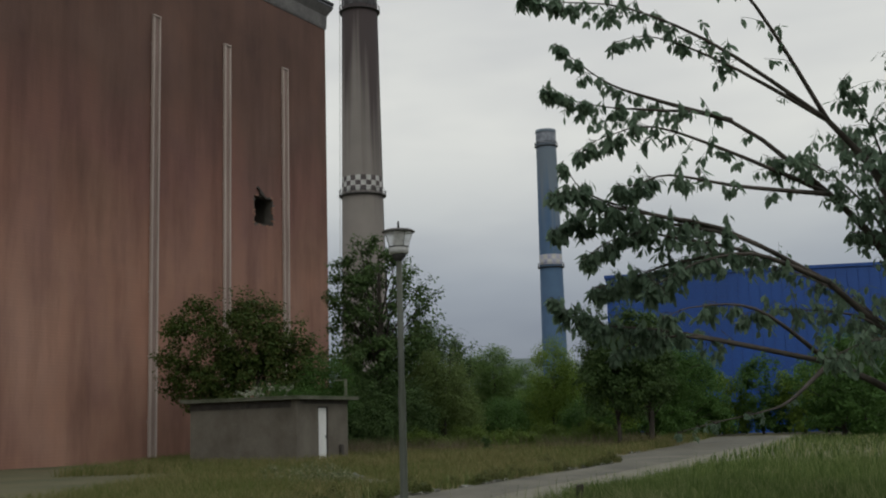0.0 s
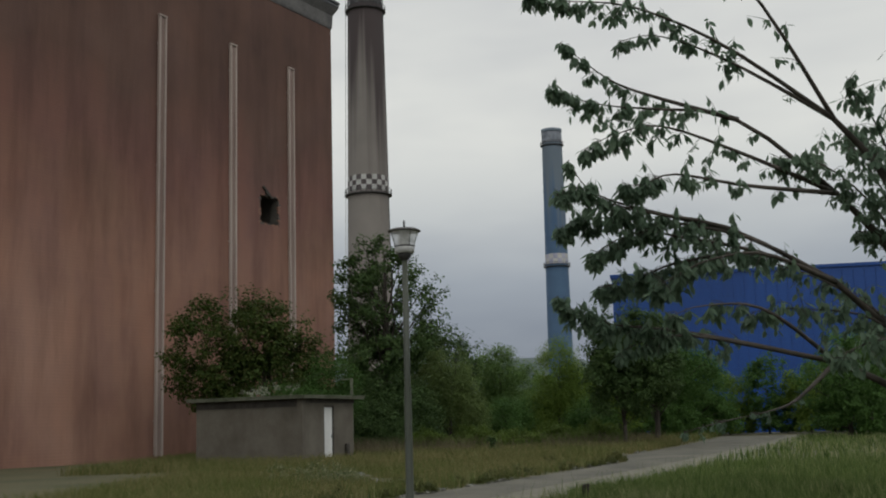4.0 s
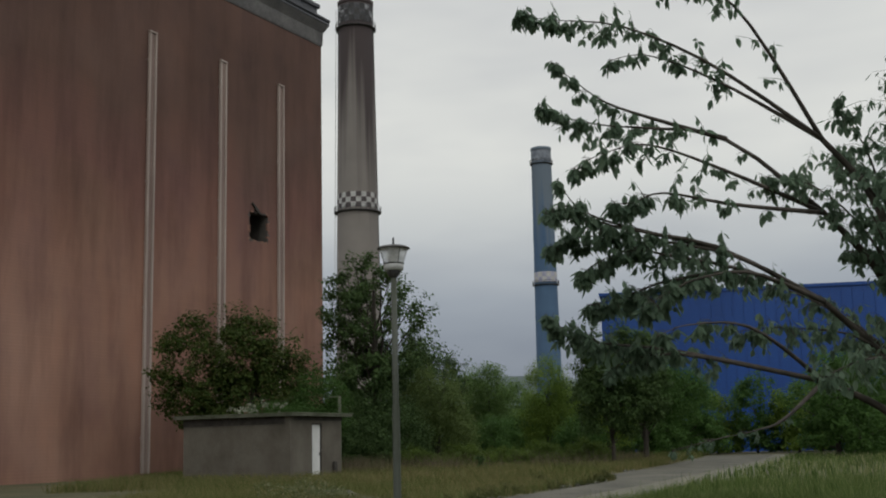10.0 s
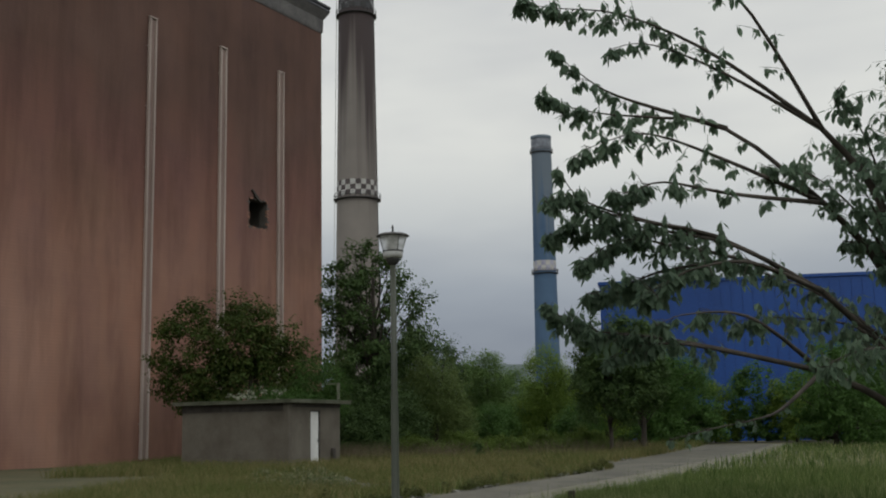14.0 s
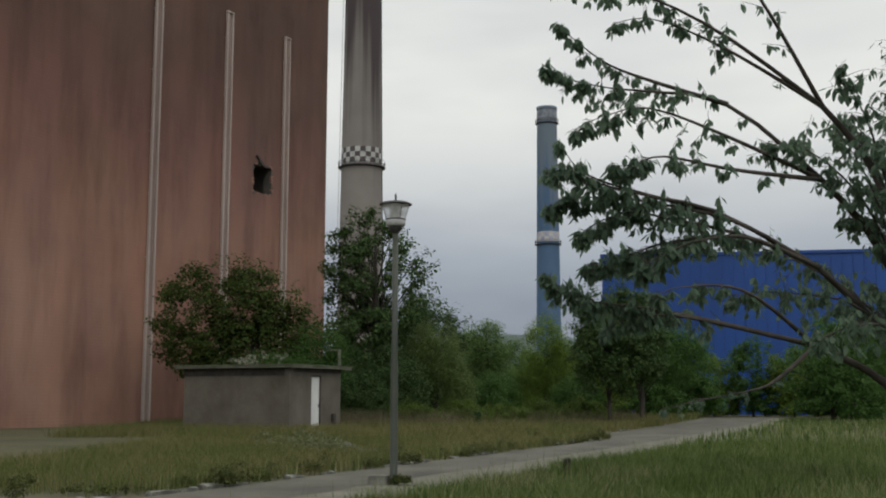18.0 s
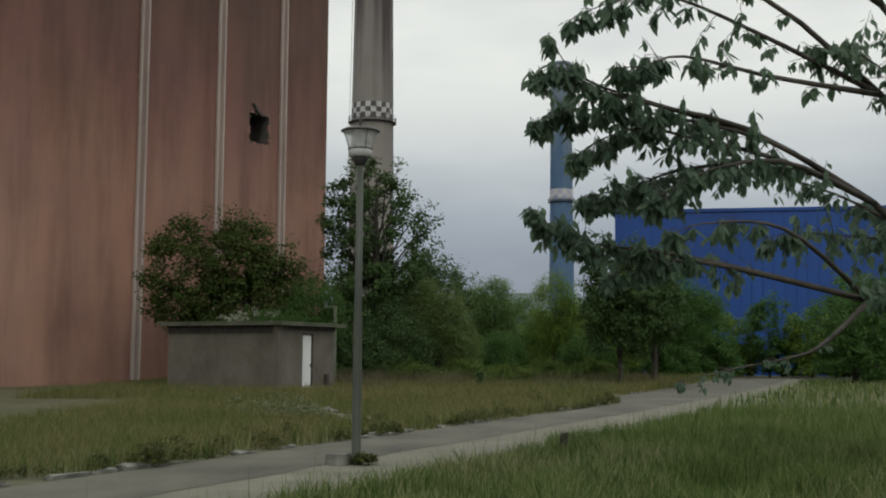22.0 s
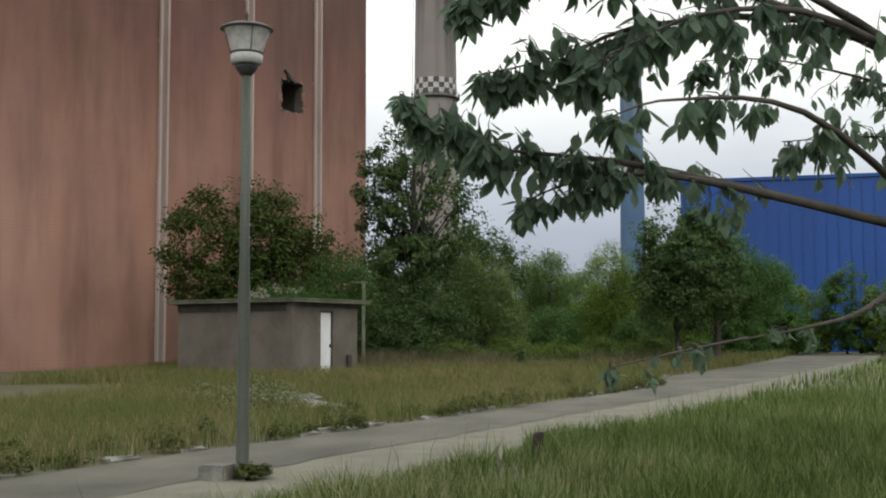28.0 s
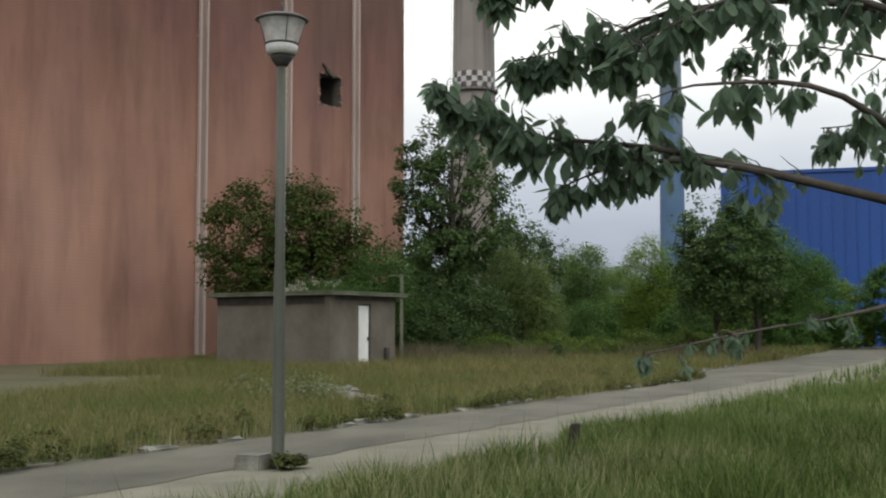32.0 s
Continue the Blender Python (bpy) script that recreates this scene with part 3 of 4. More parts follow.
def ladder_mesh(radius_at, ang, z0, z1):
    bm = bmesh.new()
    ca, sa = math.cos(ang), math.sin(ang)
    n = int((z1 - z0) / 1.1)
    for i in range(n):
        z = z0 + i * 1.1
        r = radius_at(z)
        for w in (-0.3, 0.3):
            x, y = (r + 0.42) * ca - w * sa, (r + 0.42) * sa + w * ca
            box(bm, x - 0.05, y - 0.05, z, x + 0.05, y + 0.05, z + 1.1)
        x, y = (r + 0.42) * ca, (r + 0.42) * sa
        box(bm, x - 0.07, y - 0.3, z, x + 0.07, y + 0.3, z + 0.06)
    return bm


def chimney(name, at, label, skin, r_base, r_top, height, bands, ladder_ang):
    ch = thing(name, at, label, "chimney")
    rad = lambda z: r_base + (r_top - r_base) * z / height
    steps = [(rad(height * k / 12), height * k / 12) for k in range(13)]
    part("shaft", lathe(steps + [(r_top - 0.5, height), (r_top - 0.6, height - 3)], 48), skin, ch)
    part("rim", lathe([(r_top + 0.02, height - 1.0), (r_top + 0.16, height - 0.8), (r_top + 0.16, height), (r_top - 0.3, height + 0.02)], 48), skin, ch)
    for z0, z1, rows, cols, zp, grow, tile_a, tile_b in bands:
        part("marking_band", checker(rad(z0), z0, rad(z1), z1, rows, cols), [tile_b, tile_a], ch, "chequered marking band")
        platform(rad(zp) - 0.05, rad(zp) + grow, zp, 28, ch, M_IRON, "steel gallery round the shaft")
    if ladder_ang is not None:
        ladder(ch, rad, ladder_ang, 4, height - 1)
        side = ladder_ang + radians(164)
        bm = bmesh.new()
        tube(bm, [((rad(z) + 0.08) * math.cos(side), (rad(z) + 0.08) * math.sin(side), z) for z in np.linspace(4, height - 1, 10)], [0.07] * 10, 6)
        part("lightning_conductor", bm, M_IRON, ch, "dark cable down the shaft")
    return ch


chimney("grey_chimney", (-18.9, 240, 0), "tall tapering grey concrete chimney with chequered bands and soot streaks", M_GREY_STACK, 4.95, 3.75, 97.0,
        [(50.65, 53.95, 3, 24, 50.1, 0.7, M_WHITE_TILE, M_DARK_TILE), (91.8, 95.7, 3, 20, 90.8, 0.6, M_SOOTY_TILE, M_SOOT)], radians(188))
chimney("blue_chimney", (28.9, 340, 0), "tall slim blue painted chimney with pale bands", M_BLUE_STACK, 3.85, 2.95, 89.0,
        [(47.9, 50.9, 2, 16, 47.2, 0.6, M_WHITE_TILE, M_PALE_BLUE), (84.8, 88.0, 2, 12, 84.0, 0.5, M_DULL_BLUE, M_DULL_BLUE)], None)

# ---- blue hall ----
hall = thing("blue_hall", Matrix.Translation((14.8, 112, 0)) @ Matrix.Rotation(radians(-10), 4, "Z"), "blue sheet-clad industrial hall behind the trees", "building")
bm = bmesh.new()
box(bm, 0, 0, 0, 46, 30, 15.2)
part("cladding", bm, M_BLUE_WALL, hall)
for k in range(46):
    bm = bmesh.new() if k == 0 else bm
    if k == 0:
        box(bm, -0.05, -0.06, 0.1, 0.05, 0.0, 15.0)
        seam = mesh_of("cladding_seam", bm, M_BLUE_WALL)
    ob = new("cladding_seam", seam)
    ob.parent = hall
    ob.location = (0.5 + k, -0.002, 0)
bm = bmesh.new()
box(bm, -0.15, -0.15, 15.2, 46.15, 30.15, 15.5)
part("roof_edge", bm, M_BLUE_WALL, hall)

# ---- shed ----
a = radians(26)
SHED = Matrix(((math.sin(a), -math.cos(a), 0, -4.66), (math.cos(a), math.sin(a), 0, 49.1), (0, 0, 1, 0), (0, 0, 0, 1)))
shed = thing("utility_shed", SHED, "low dirty rendered utility shed with a flat concrete roof", "shed")
SL, SD, SH = 3.85, 5.2, 2.58
dx0, dx1, dz = -2.25, -1.5, 2.3
bm = bmesh.new()
box(bm, -SL, 0, 0, dx0, 0.25, SH)
box(bm, dx1, 0, 0, 0, 0.25, SH)
box(bm, dx0, 0, dz, dx1, 0.25, SH)
part("front_wall", bm, M_SHED, shed)
bm = bmesh.new()
box(bm, -SL, 0.25, 0, -SL + 0.25, SD, SH)
part("side_wall", bm, M_SHED, shed)
bm = bmesh.new()
box(bm, -0.25, 0.25, 0, 0, SD, SH)
part("side_wall", bm, M_SHED, shed)
bm = bmesh.new()
box(bm, -SL + 0.25, SD - 0.25, 0, -0.25, SD, SH)
part("rear_wall", bm, M_SHED, shed)
bm = bmesh.new()
box(bm, -SL - 0.06, -0.06, 0, -SL + 0.22, 0.2, SH - 0.02, 0.015)
part("corner_pier", bm, M_SHED, shed)
bm = bmesh.new()
box(bm, -SL - 0.3, -0.32, SH, 0.42, SD + 0.3, SH + 0.1, 0.02)
box(bm, -SL - 0.34, -0.36, SH + 0.1, 0.46, SD + 0.34, SH + 0.14, 0.012)
part("roof_slab", bm, M_MOSSY, shed, "mossy grey concrete roof slab")
# dark strips along the wall tops imitate the shade below the slab
bm = bmesh.new()
box(bm, -SL - 0.03, -0.03, SH - 0.16, 0.03, 0.0, SH - 0.003)
box(bm, -SL - 0.03, 0.0, SH - 0.3, -SL, SD, SH - 0.003)
part("eave_shade_strip", bm, M_DARK_WOOD, shed, "dark strip painting the shade under the roof slab")
door = bmesh.new()
box(door, dx0 + 0.05, 0.06, 0.05, dx1 - 0.05, 0.11, dz - 0.05, 0.008)
door_ob = part("door", door, M_DOOR, shed, "chalky white narrow door")
bm = bmesh.new()
box(bm, dx1 - 0.14, 0.02, 1.02, dx1 - 0.09, 0.06, 1.14)
part("door_handle", bm, M_IRON, door_ob)
bm = bmesh.new()
box(bm, dx0, 0.02, 0, dx0 + 0.05, 0.2, dz)
box(bm, dx1 - 0.05, 0.02, 0, dx1, 0.2, dz)
box(bm, dx0, 0.02, dz - 0.05, dx1, 0.2, dz)
part("door_frame", bm, M_DARK_WOOD, shed)
bm = bmesh.new()
box(bm, -0.72, -0.13, 0.3, -0.5, -0.004, 0.75, 0.02)
part("meter_box", bm, M_DARK_WOOD, shed, "small dark box on the wall")

# concrete fence post behind the shed
bm = bmesh.new()
box(bm, -0.065, -0.065, 0, 0.065, 0.065, 3.7, 0.015)
post = tagged(part("concrete_post", bm, M_MOSSY), "weathered concrete post with a mossy arm behind the shed", "post")
post.location = (-5.2, 54.2, 0)
bm = bmesh.new()
box(bm, -0.5, -0.035, 3.61, 0.06, 0.035, 3.68, 0.01)
part("arm", bm, M_MOSSY, post, "thin mossy concrete arm")

# ---- street lamp ----
lamp = thing("street_lamp", (-0.85, 18.07, 0), "grey park street lamp with a conical glass lantern", "street lamp")
part("post", lathe([(0.08, -0.1), (0.08, 0.12), (0.062, 0.16), (0.058, 1.9), (0.05, 1.98), (0.046, 3.96)], 18), M_POST, lamp)
part("collar", lathe([(0.052, 3.96), (0.075, 3.99), (0.105, 4.03), (0.112, 4.06), (0.1, 4.075)], 20), M_IRON, lamp)
part("lantern_base", lathe([(0.13, 4.07), (0.15, 4.08), (0.158, 4.12), (0.16, 4.175)], 24), M_LAMP_WHITE, lamp, "milky white lower ring of the lantern")
part("lantern_ring", lathe([(0.16, 4.172), (0.167, 4.178), (0.167, 4.188), (0.16, 4.194)], 24), M_IRON, lamp)
part("glass", lathe([(0.16, 4.19), (0.176, 4.25), (0.208, 4.35), (0.234, 4.425)], 24, True, False), M_GLASS, lamp, "clouded conical lantern glass")
part("bulb", lathe([(0.05, 4.17), (0.075, 4.2), (0.09, 4.28), (0.07, 4.37), (0.02, 4.4)], 14), M_LAMP_WHITE, lamp)
part("lid", lathe([(0.245, 4.415), (0.265, 4.425), (0.26, 4.436), (0.21, 4.462), (0.1, 4.482), (0.02, 4.492)], 28), M_LAMP_LID, lamp, "weathered flat conical lid")
part("finial", lathe([(0.02, 4.49), (0.014, 4.54), (0.018, 4.57), (0.006, 4.61)], 10), M_IRON, lamp)
for k in range(4):
    ang = k * math.pi / 2 + 0.5
    bm = bmesh.new()
    tube(bm, [(0.163 * math.cos(ang), 0.163 * math.sin(ang), 4.18), (0.21 * math.cos(ang), 0.21 * math.sin(ang), 4.35), (0.237 * math.cos(ang), 0.237 * math.sin(ang), 4.43)], [0.005, 0.005, 0.005], 6)
    part("lantern_rib", bm, M_IRON, lamp)
bm = bmesh.new()
box(bm, -0.15, -0.13, -0.08, 0.14, 0.13, 0.15, 0.02)
footing = tagged(part("footing_block", bm, M_KERB), "pale concrete footing block beside the lamp post", "block")
footing.matrix_world = Matrix.Translation((-1.07, 18.0, 0)) @ Matrix.Rotation(radians(-14), 4, "Z")

# wooden stub by the lane
bm = box(bmesh.new(), -0.05, -0.045, -0.1, 0.05, 0.045, 0.34, 0.012)
for q in bm.verts:
    if q.co.z > 0.2:
        q.co.z += q.co.x * 0.15
        q.co.x *= 1.15
    q.co += Vector((0.12 * q.co.z, 0, 0))
tagged(part("wooden_stub", bm, M_STUMP), "dark leaning wooden stub with a slanted top in tall grass", "stub").location = (1.97, 19.63, 0)

# ---- trees ----
def tree(name, at, label, crown, mat, n, size, seed, limbs=9, trunk_r=0.16, trunk_top=None, category="tree", group="", clump=0.34, per=60, sprays=(), fine=True, airy=None):
    """crown: ellipsoids (x, y, z, rx, ry, rz) about the foot. Limbs run to clumps in them; the leaves sit round the clumps. sprays: tips of single leafy boughs."""
    rng = np.random.default_rng(seed)
    t = thing(name, at, label, category, group)
    tz = trunk_top or max(c[2] for c in crown)
    bm = bmesh.new()
    tube(bm, bend((0, 0, -0.2), (rng.normal(0, 0.15), rng.normal(0, 0.15), tz), 5, 0, rng, 0.08), [trunk_r * k for k in (1.25, 1.0, 0.85, 0.65, 0.45, 0.2)], 8)
    part("trunk", bm, M_BARK, t)
    if not fine:
        n, size = int(n * 1.35), size * 0.8
    elif size >= 0.3:
        n, size = int(n * 1.9), size * 0.72
    elif size >= 0.16:
        n, size = int(n * 3.2), size * 0.56
    vol = np.array([c[3] * c[4] * c[5] for c in crown])
    clumps, weight = [], []
    for _ in range(max(24, n // per)):
        c = crown[rng.choice(len(crown), p=vol / vol.sum())]
        d = rng.normal(0, 1, 3)
        d /= np.linalg.norm(d)
        r = rng.uniform(0.3, 1.0) ** 0.45
        r *= 1 + 0.3 * noise.noise((d[0] * 2.1 + seed, d[1] * 2.1, d[2] * 2.1 + c[0]))
        q = np.array(c[:3]) + d * r * np.array(c[3:])
        if q[2] > 0.02:
            clumps.append(q)
            weight.append(rng.uniform(0.3, 1.0) * (0.02 if airy and q[2] > airy[0] and q[0] > airy[2] and rng.uniform() > airy[1] else 1.0))
    small, bm = trunk_r < 0.08, bmesh.new()
    ends = [clumps[i] for i in rng.choice(len(clumps), min(limbs * (1 if small else 2), len(clumps)), False)]
    for q in ends + [np.array(p) for p in sprays]:
        z0 = min(max(0.12 if small else 0.3, q[2] * rng.uniform(0.3, 0.75)), tz * 0.95)
        pts = bend((0, 0, z0), q, 4, 0.12 * abs(q[2] - z0), rng, 0.02 if small else 0.1)
        r = trunk_r * rng.uniform(0.16, 0.34)
        tube(bm, pts, [r, r * 0.8, r * 0.55, r * 0.35, r * 0.12], 5)
        if not small:
            part("limb", bm, M_BARK, t)
            bm = bmesh.new()
    if small:
        tagged(part("stem_growth", bm, M_BARK, t), kind="stuff")
    else:
        bm.free()
    for p in sprays:
        for k in range(9):
            clumps.append(np.array(p) * (1 - 0.05 * k) + np.array((0, 0, 0.03 * k * p[2] * 0.6)) + rng.normal(0, 0.16, 3))
            weight.append(0.22)
    clumps, weight = np.array(clumps), np.array(weight)
    heart = np.average(np.array([c[:3] for c in crown]), axis=0, weights=vol) - np.array([0, 0, 0.5])
    cen = clumps[rng.choice(len(clumps), n, p=weight / weight.sum())]
    v, f = leaf_cloud(rng, cen, clump, size, heart)
    keep = v.reshape(-1, 4, 3)[:, :, 2].min(1) > 0.03
    v, f = v.reshape(-1, 4, 3)[keep].reshape(-1, 3), f.reshape(-1, 2, 3)[: keep.sum()].reshape(-1, 3)
    crown_ob = new("crown", fast_mesh("crown", v, f, mat))
    crown_ob.parent = t
    return t


tree("large_tree", (-4.2, 64, 0), "large dark broadleaf tree with sky showing through its crown",
     [(0.1, 0, 8.4, 2.6, 2.2, 3.0), (0.0, 0, 10.4, 1.8, 1.7, 1.6), (-0.6, 0, 3.7, 1.95, 2.3, 3.2), (0.9, 0, 6.6, 1.8, 1.6, 1.9), (-0.3, 0.6, 4.9, 2.0, 1.6, 2.2), (-1.95, 0, 7.6, 0.95, 1.2, 3.3)],
     M_BIG_TREE, 18000, 0.25, 11, 22, 0.24, 11.0, clump=0.25, per=70, fine=False, airy=(6.2, 0.45, -0.6),
     sprays=[(1.8, 0, 10.3), (3.1, 0, 8.8), (2.5, 0.3, 8.2), (1.5, 0, 11.0), (1.2, 0, 11.9), (-2.6, 0, 10.8), (-2.5, 0.2, 9.3), (-2.6, 0, 8.3), (-0.8, 0, 12.0), (-1.5, 0, 11.9), (3.4, 0.3, 7.6), (2.9, 0, 9.6), (-2.4, 0, 7.2), (2.9, 0, 6.8), (-2.4, 0, 6.0)])
tree("dense_tree", (-1.6, 80, 0), "dense dark green tree in the thicket",
     [(0, 0, 5.5, 2.4, 2.2, 3.0), (-0.8, 0, 6.8, 1.5, 1.6, 1.8), (1.2, 0, 5.2, 1.3, 1.5, 2.1), (0.3, 0, 2.2, 2.8, 2.4, 2.2)], M_BIG_TREE, 12500, 0.26, 12, 12, 0.2, fine=False, airy=(6.6, 0.8, 0.0),
     sprays=[(1.9, 0, 7.6), (2.7, 0, 6.9), (0.6, 0, 8.5), (-1.2, 0, 8.9), (2.9, 0, 5.8)])
tree("willow_tree", (-0.9, 66, 0), "drooping soft green young tree in the thicket", [(-0.9, 0, 3.6, 1.35, 1.4, 2.4), (0.4, 0, 3.2, 1.4, 1.4, 2.2), (1.3, 0, 2.0, 1.0, 1.2, 1.7)], M_WILLOW, 9000, 0.19, 13, 8, 0.12,
     sprays=[(-2.1, 0, 5.3), (-1.2, 0, 6.2), (0.8, 0, 5.6), (1.9, 0, 4.6)])
for i, (x, y, h, w, m) in enumerate(((2.7, 82, 7.3, 1.5, M_LIGHT_TREE), (1.5, 85, 6.7, 1.2, M_LIGHT_TREE), (5.0, 100, 6.7, 1.7, M_LIGHT_TREE), (7.9, 108, 6.2, 1.9, M_LIGHT_TREE))):
    tree("light_tree", (x, y, 0), "light green bushy tree at the back of the meadow", [(0, 0, h * 0.62, w, w, h * 0.36), (0.4, 0, h * 0.3, w * 1.15, w, h * 0.3)],
         m, 7000, 0.24, 20 + i, 9, 0.14, group="light trees at the back")
tree("olive_tree", (5.9, 72, 0), "olive green bushy young tree", [(0, 0, 4.2, 1.35, 1.4, 2.5), (-0.2, 0, 2.0, 1.7, 1.5, 1.9), (1.0, 0, 3.2, 1.2, 1.2, 2.2)], M_OLIVE_TREE, 9000, 0.2, 31, 8, 0.1)
tree("round_tree", (8.1, 59, 0), "dark dense tree with a short bare trunk beside the lane", [(-0.5, 0, 5.0, 1.3, 1.7, 1.9), (1.1, 0, 4.9, 1.6, 1.7, 1.7), (-1.1, 0, 3.4, 0.9, 1.4, 1.0), (0.7, 0, 3.2, 1.6, 1.5, 1.1), (1.2, 0, 6.3, 1.0, 1.2, 0.9), (-0.2, 0, 2.4, 1.2, 1.3, 0.8), (2.3, 0, 3.9, 0.9, 1.2, 1.3)],
     M_BIG_TREE, 20000, 0.2, 32, 14, 0.1, clump=0.22, per=60, fine=False,
     sprays=[(-2.1, 0, 5.3), (-1.7, 0, 6.3), (-0.7, 0, 7.0), (0.9, 0, 7.4), (2.1, 0, 6.9), (-2.2, 0, 4.2), (-1.6, 0, 2.3), (1.4, 0, 2.0), (2.8, 0, 5.2), (2.9, 0, 2.9), (0.3, 0, 7.2), (-1.3, 0, 6.8)])
tree("round_tree", (11.0, 67, 0), "dark green broadleaf tree beside the blue hall", [(0, 0, 4.6, 2.4, 2.2, 2.0), (1.6, 0, 4.0, 2.2, 2.0, 1.8)], M_DARK_TREE, 8000, 0.24, 33, 10, 0.16)
tree("olive_tree", (10.6, 80, 0), "olive green tree behind the round one", [(0, 0, 3.8, 2.4, 2.2, 3.0)], M_OLIVE_TREE, 6000, 0.25, 34, 8, 0.14)
for i, (x, y, h) in enumerate(((14, 86, 6.4), (18, 93, 6.6), (23, 70, 6.5), (27, 78, 7.5), (30, 84, 8), (38, 90, 8))):
    tree("background_tree", (x, y, 0), "green tree at the meadow's edge", [(0, 0, h * 0.58, 3.0, 2.6, h * 0.4), (0.8, 0, h * 0.3, 3.2, 2.6, h * 0.3)], M_DARK_TREE, 5000, 0.32, 40 + i, 8, 0.18, group="trees at the meadow's edge")
tree("bronze_tree", (-9.6, 56.5, 0), "bronze-green tree growing against the brick hall",
     [(-0.5, 0, 5.8, 1.9, 1.6, 2.1), (1.6, 0, 4.9, 1.35, 1.5, 1.3), (2.9, 0, 3.7, 1.4, 1.3, 1.0), (0, 0, 3.2, 2.8, 1.8, 2.2), (-3.0, 0, 5.0, 2.0, 1.8, 2.8)], M_RED_TREE, 24000, 0.22, 51, 12, 0.15, clump=0.3, per=65, fine=False,
     sprays=[(-1.6, 0, 8.2), (-2.6, 0, 7.9), (-4.6, 0, 7.2), (2.3, 0, 6.9), (3.6, 0, 5.2), (4.4, 0, 3.9), (-0.6, 0, 8.3), (1.2, 0, 7.5), (2.8, 0, 6.2), (0.2, 0, 8.0), (4.1, 0, 4.6)])
tree("elder_shrub", (-8.6, 53.2, 0), "pale flowering elder shrub behind the shed", [(0, 0, 2.3, 1.5, 1.0, 1.2), (1.6, 0.6, 2.0, 1.2, 0.9, 1.5), (2.5, 1.6, 3.2, 1.3, 0.9, 1.5)], M_DARK_TREE, 9500, 0.16, 52, 7, 0.06, category="shrub")

for i, (x, y, w, h) in enumerate(((-5.9, 61.5, 1.2, 3.4), (-4.4, 62.0, 1.3, 3.0), (-5.2, 63.2, 1.3, 4.8), (-3.4, 63.0, 1.4, 4.4), (-2.4, 64.5, 1.3, 3.8))):
    tree("understorey_bush", (x, y, 0), "dark dense bush under the large tree", [(0, 0, h * 0.48, w, w, h * 0.52)], M_BIG_TREE, 3500, 0.2, 80 + i, 7, 0.09, group="bushes under the large tree")
for i, (x, y, w, h) in enumerate(((2.6, 70, 1.5, 2.9), (4.3, 74, 1.5, 3.2), (7.4, 68, 1.5, 2.8))):
    tree("thicket_bush", (x, y, 0), "soft green bush in the thicket", [(0, 0, h * 0.48, w, w, h * 0.52)], M_DARK_TREE, 3500, 0.2, 90 + i, 7, 0.09, group="bushes in the thicket")
for i in range(12):
    tree("hedge_tree", (-16 + i * 5.2, 124 + 5 * math.sin(i * 2.3), 0), "distant green tree closing the meadow", [(0, 0, 3.2 + 0.5 * math.sin(i * 1.7), 3.4, 2.4, 2.9), (1.5, 0, 2.0, 2.8, 2.2, 2.2)], M_LIGHT_TREE if i % 3 else M_DARK_TREE, 3200, 0.42, 300 + i, 6, 0.14, group="distant trees closing the meadow")

for i in range(13):
    tree("hall_bush", (11 + i * 2.9, 98 + 2 * math.sin(i * 1.9), 0), "green bush growing along the blue hall", [(0, 0, 3.1 + 0.5 * math.sin(i * 2.7), 2.2, 1.9, 3.1), (0.9, 0, 1.6, 2.0, 1.7, 1.6)], M_DARK_TREE if i % 2 else M_OLIVE_TREE, 5000, 0.3, 400 + i, 6, 0.1, group="bushes along the hall")

# elder blossom
rng = np.random.default_rng(8)
cen = np.stack([rng.uniform(-10.0, -7.4, 26), rng.uniform(52.0, 52.8, 26), rng.uniform(2.95, 3.5, 26)], 1)
v, f = leaf_cloud(rng, np.repeat(cen, 16, 0), 0.07, 0.09)
tagged(new("elder_blossom", fast_mesh("elder_blossom", v, f, M_FLOWER)), "flat cream elder blossom heads", "blossom", kind="stuff")

# low shrubs at the back of the meadow
rng = np.random.default_rng(61)
for i in range(16):
    x = -3.2 + i * 0.72 + rng.uniform(-0.4, 0.4)
    y = 60.5 + i * 0.12 + rng.uniform(-1.6, 2.6)
    h, w = rng.uniform(0.7, 1.5), rng.uniform(0.8, 1.4)
    tree("shrub", (x, y, 0), "low green shrub at the meadow's edge", [(0, 0, h * 0.5, w, w * 0.8, h * 0.5)], M_SHRUB if i % 4 else M_OLIVE_TREE, 2600, 0.1, 100 + i, 5, 0.03, h * 0.7, "shrub", "shrubs at the meadow's edge", 0.16)
tree("sapling", (1.26, 53.3, 0), "small dark sapling alone in the meadow", [(0, 0, 0.68, 0.15, 0.15, 0.22), (0.03, 0, 0.36, 0.19, 0.19, 0.14)], M_BIG_TREE, 260, 0.12, 71, 4, 0.02, 0.8, "sapling", "", 0.07)

rng = np.random.default_rng(91)
for i in range(46):
    q = -9 + i * 0.62 + rng.uniform(-0.5, 0.5)
    p = road_at(q, far_side(q) - 0.1 - rng.uniform(0.0, 1.0) ** 2 * 1.3)
    h, w = rng.uniform(0.1, 0.3) * (1.5 if i % 6 == 0 else 1.0), rng.uniform(0.15, 0.42)
    tree("weed_clump", (p.x, p.y, 0), "olive weed clump beside the lane", [(0, 0, h * 0.45, w, w * 0.8, h * 0.5)], M_WEED, 420, 0.05, 500 + i, 4, 0.008, h * 0.6, "weeds", "weeds beside the lane", 0.05)

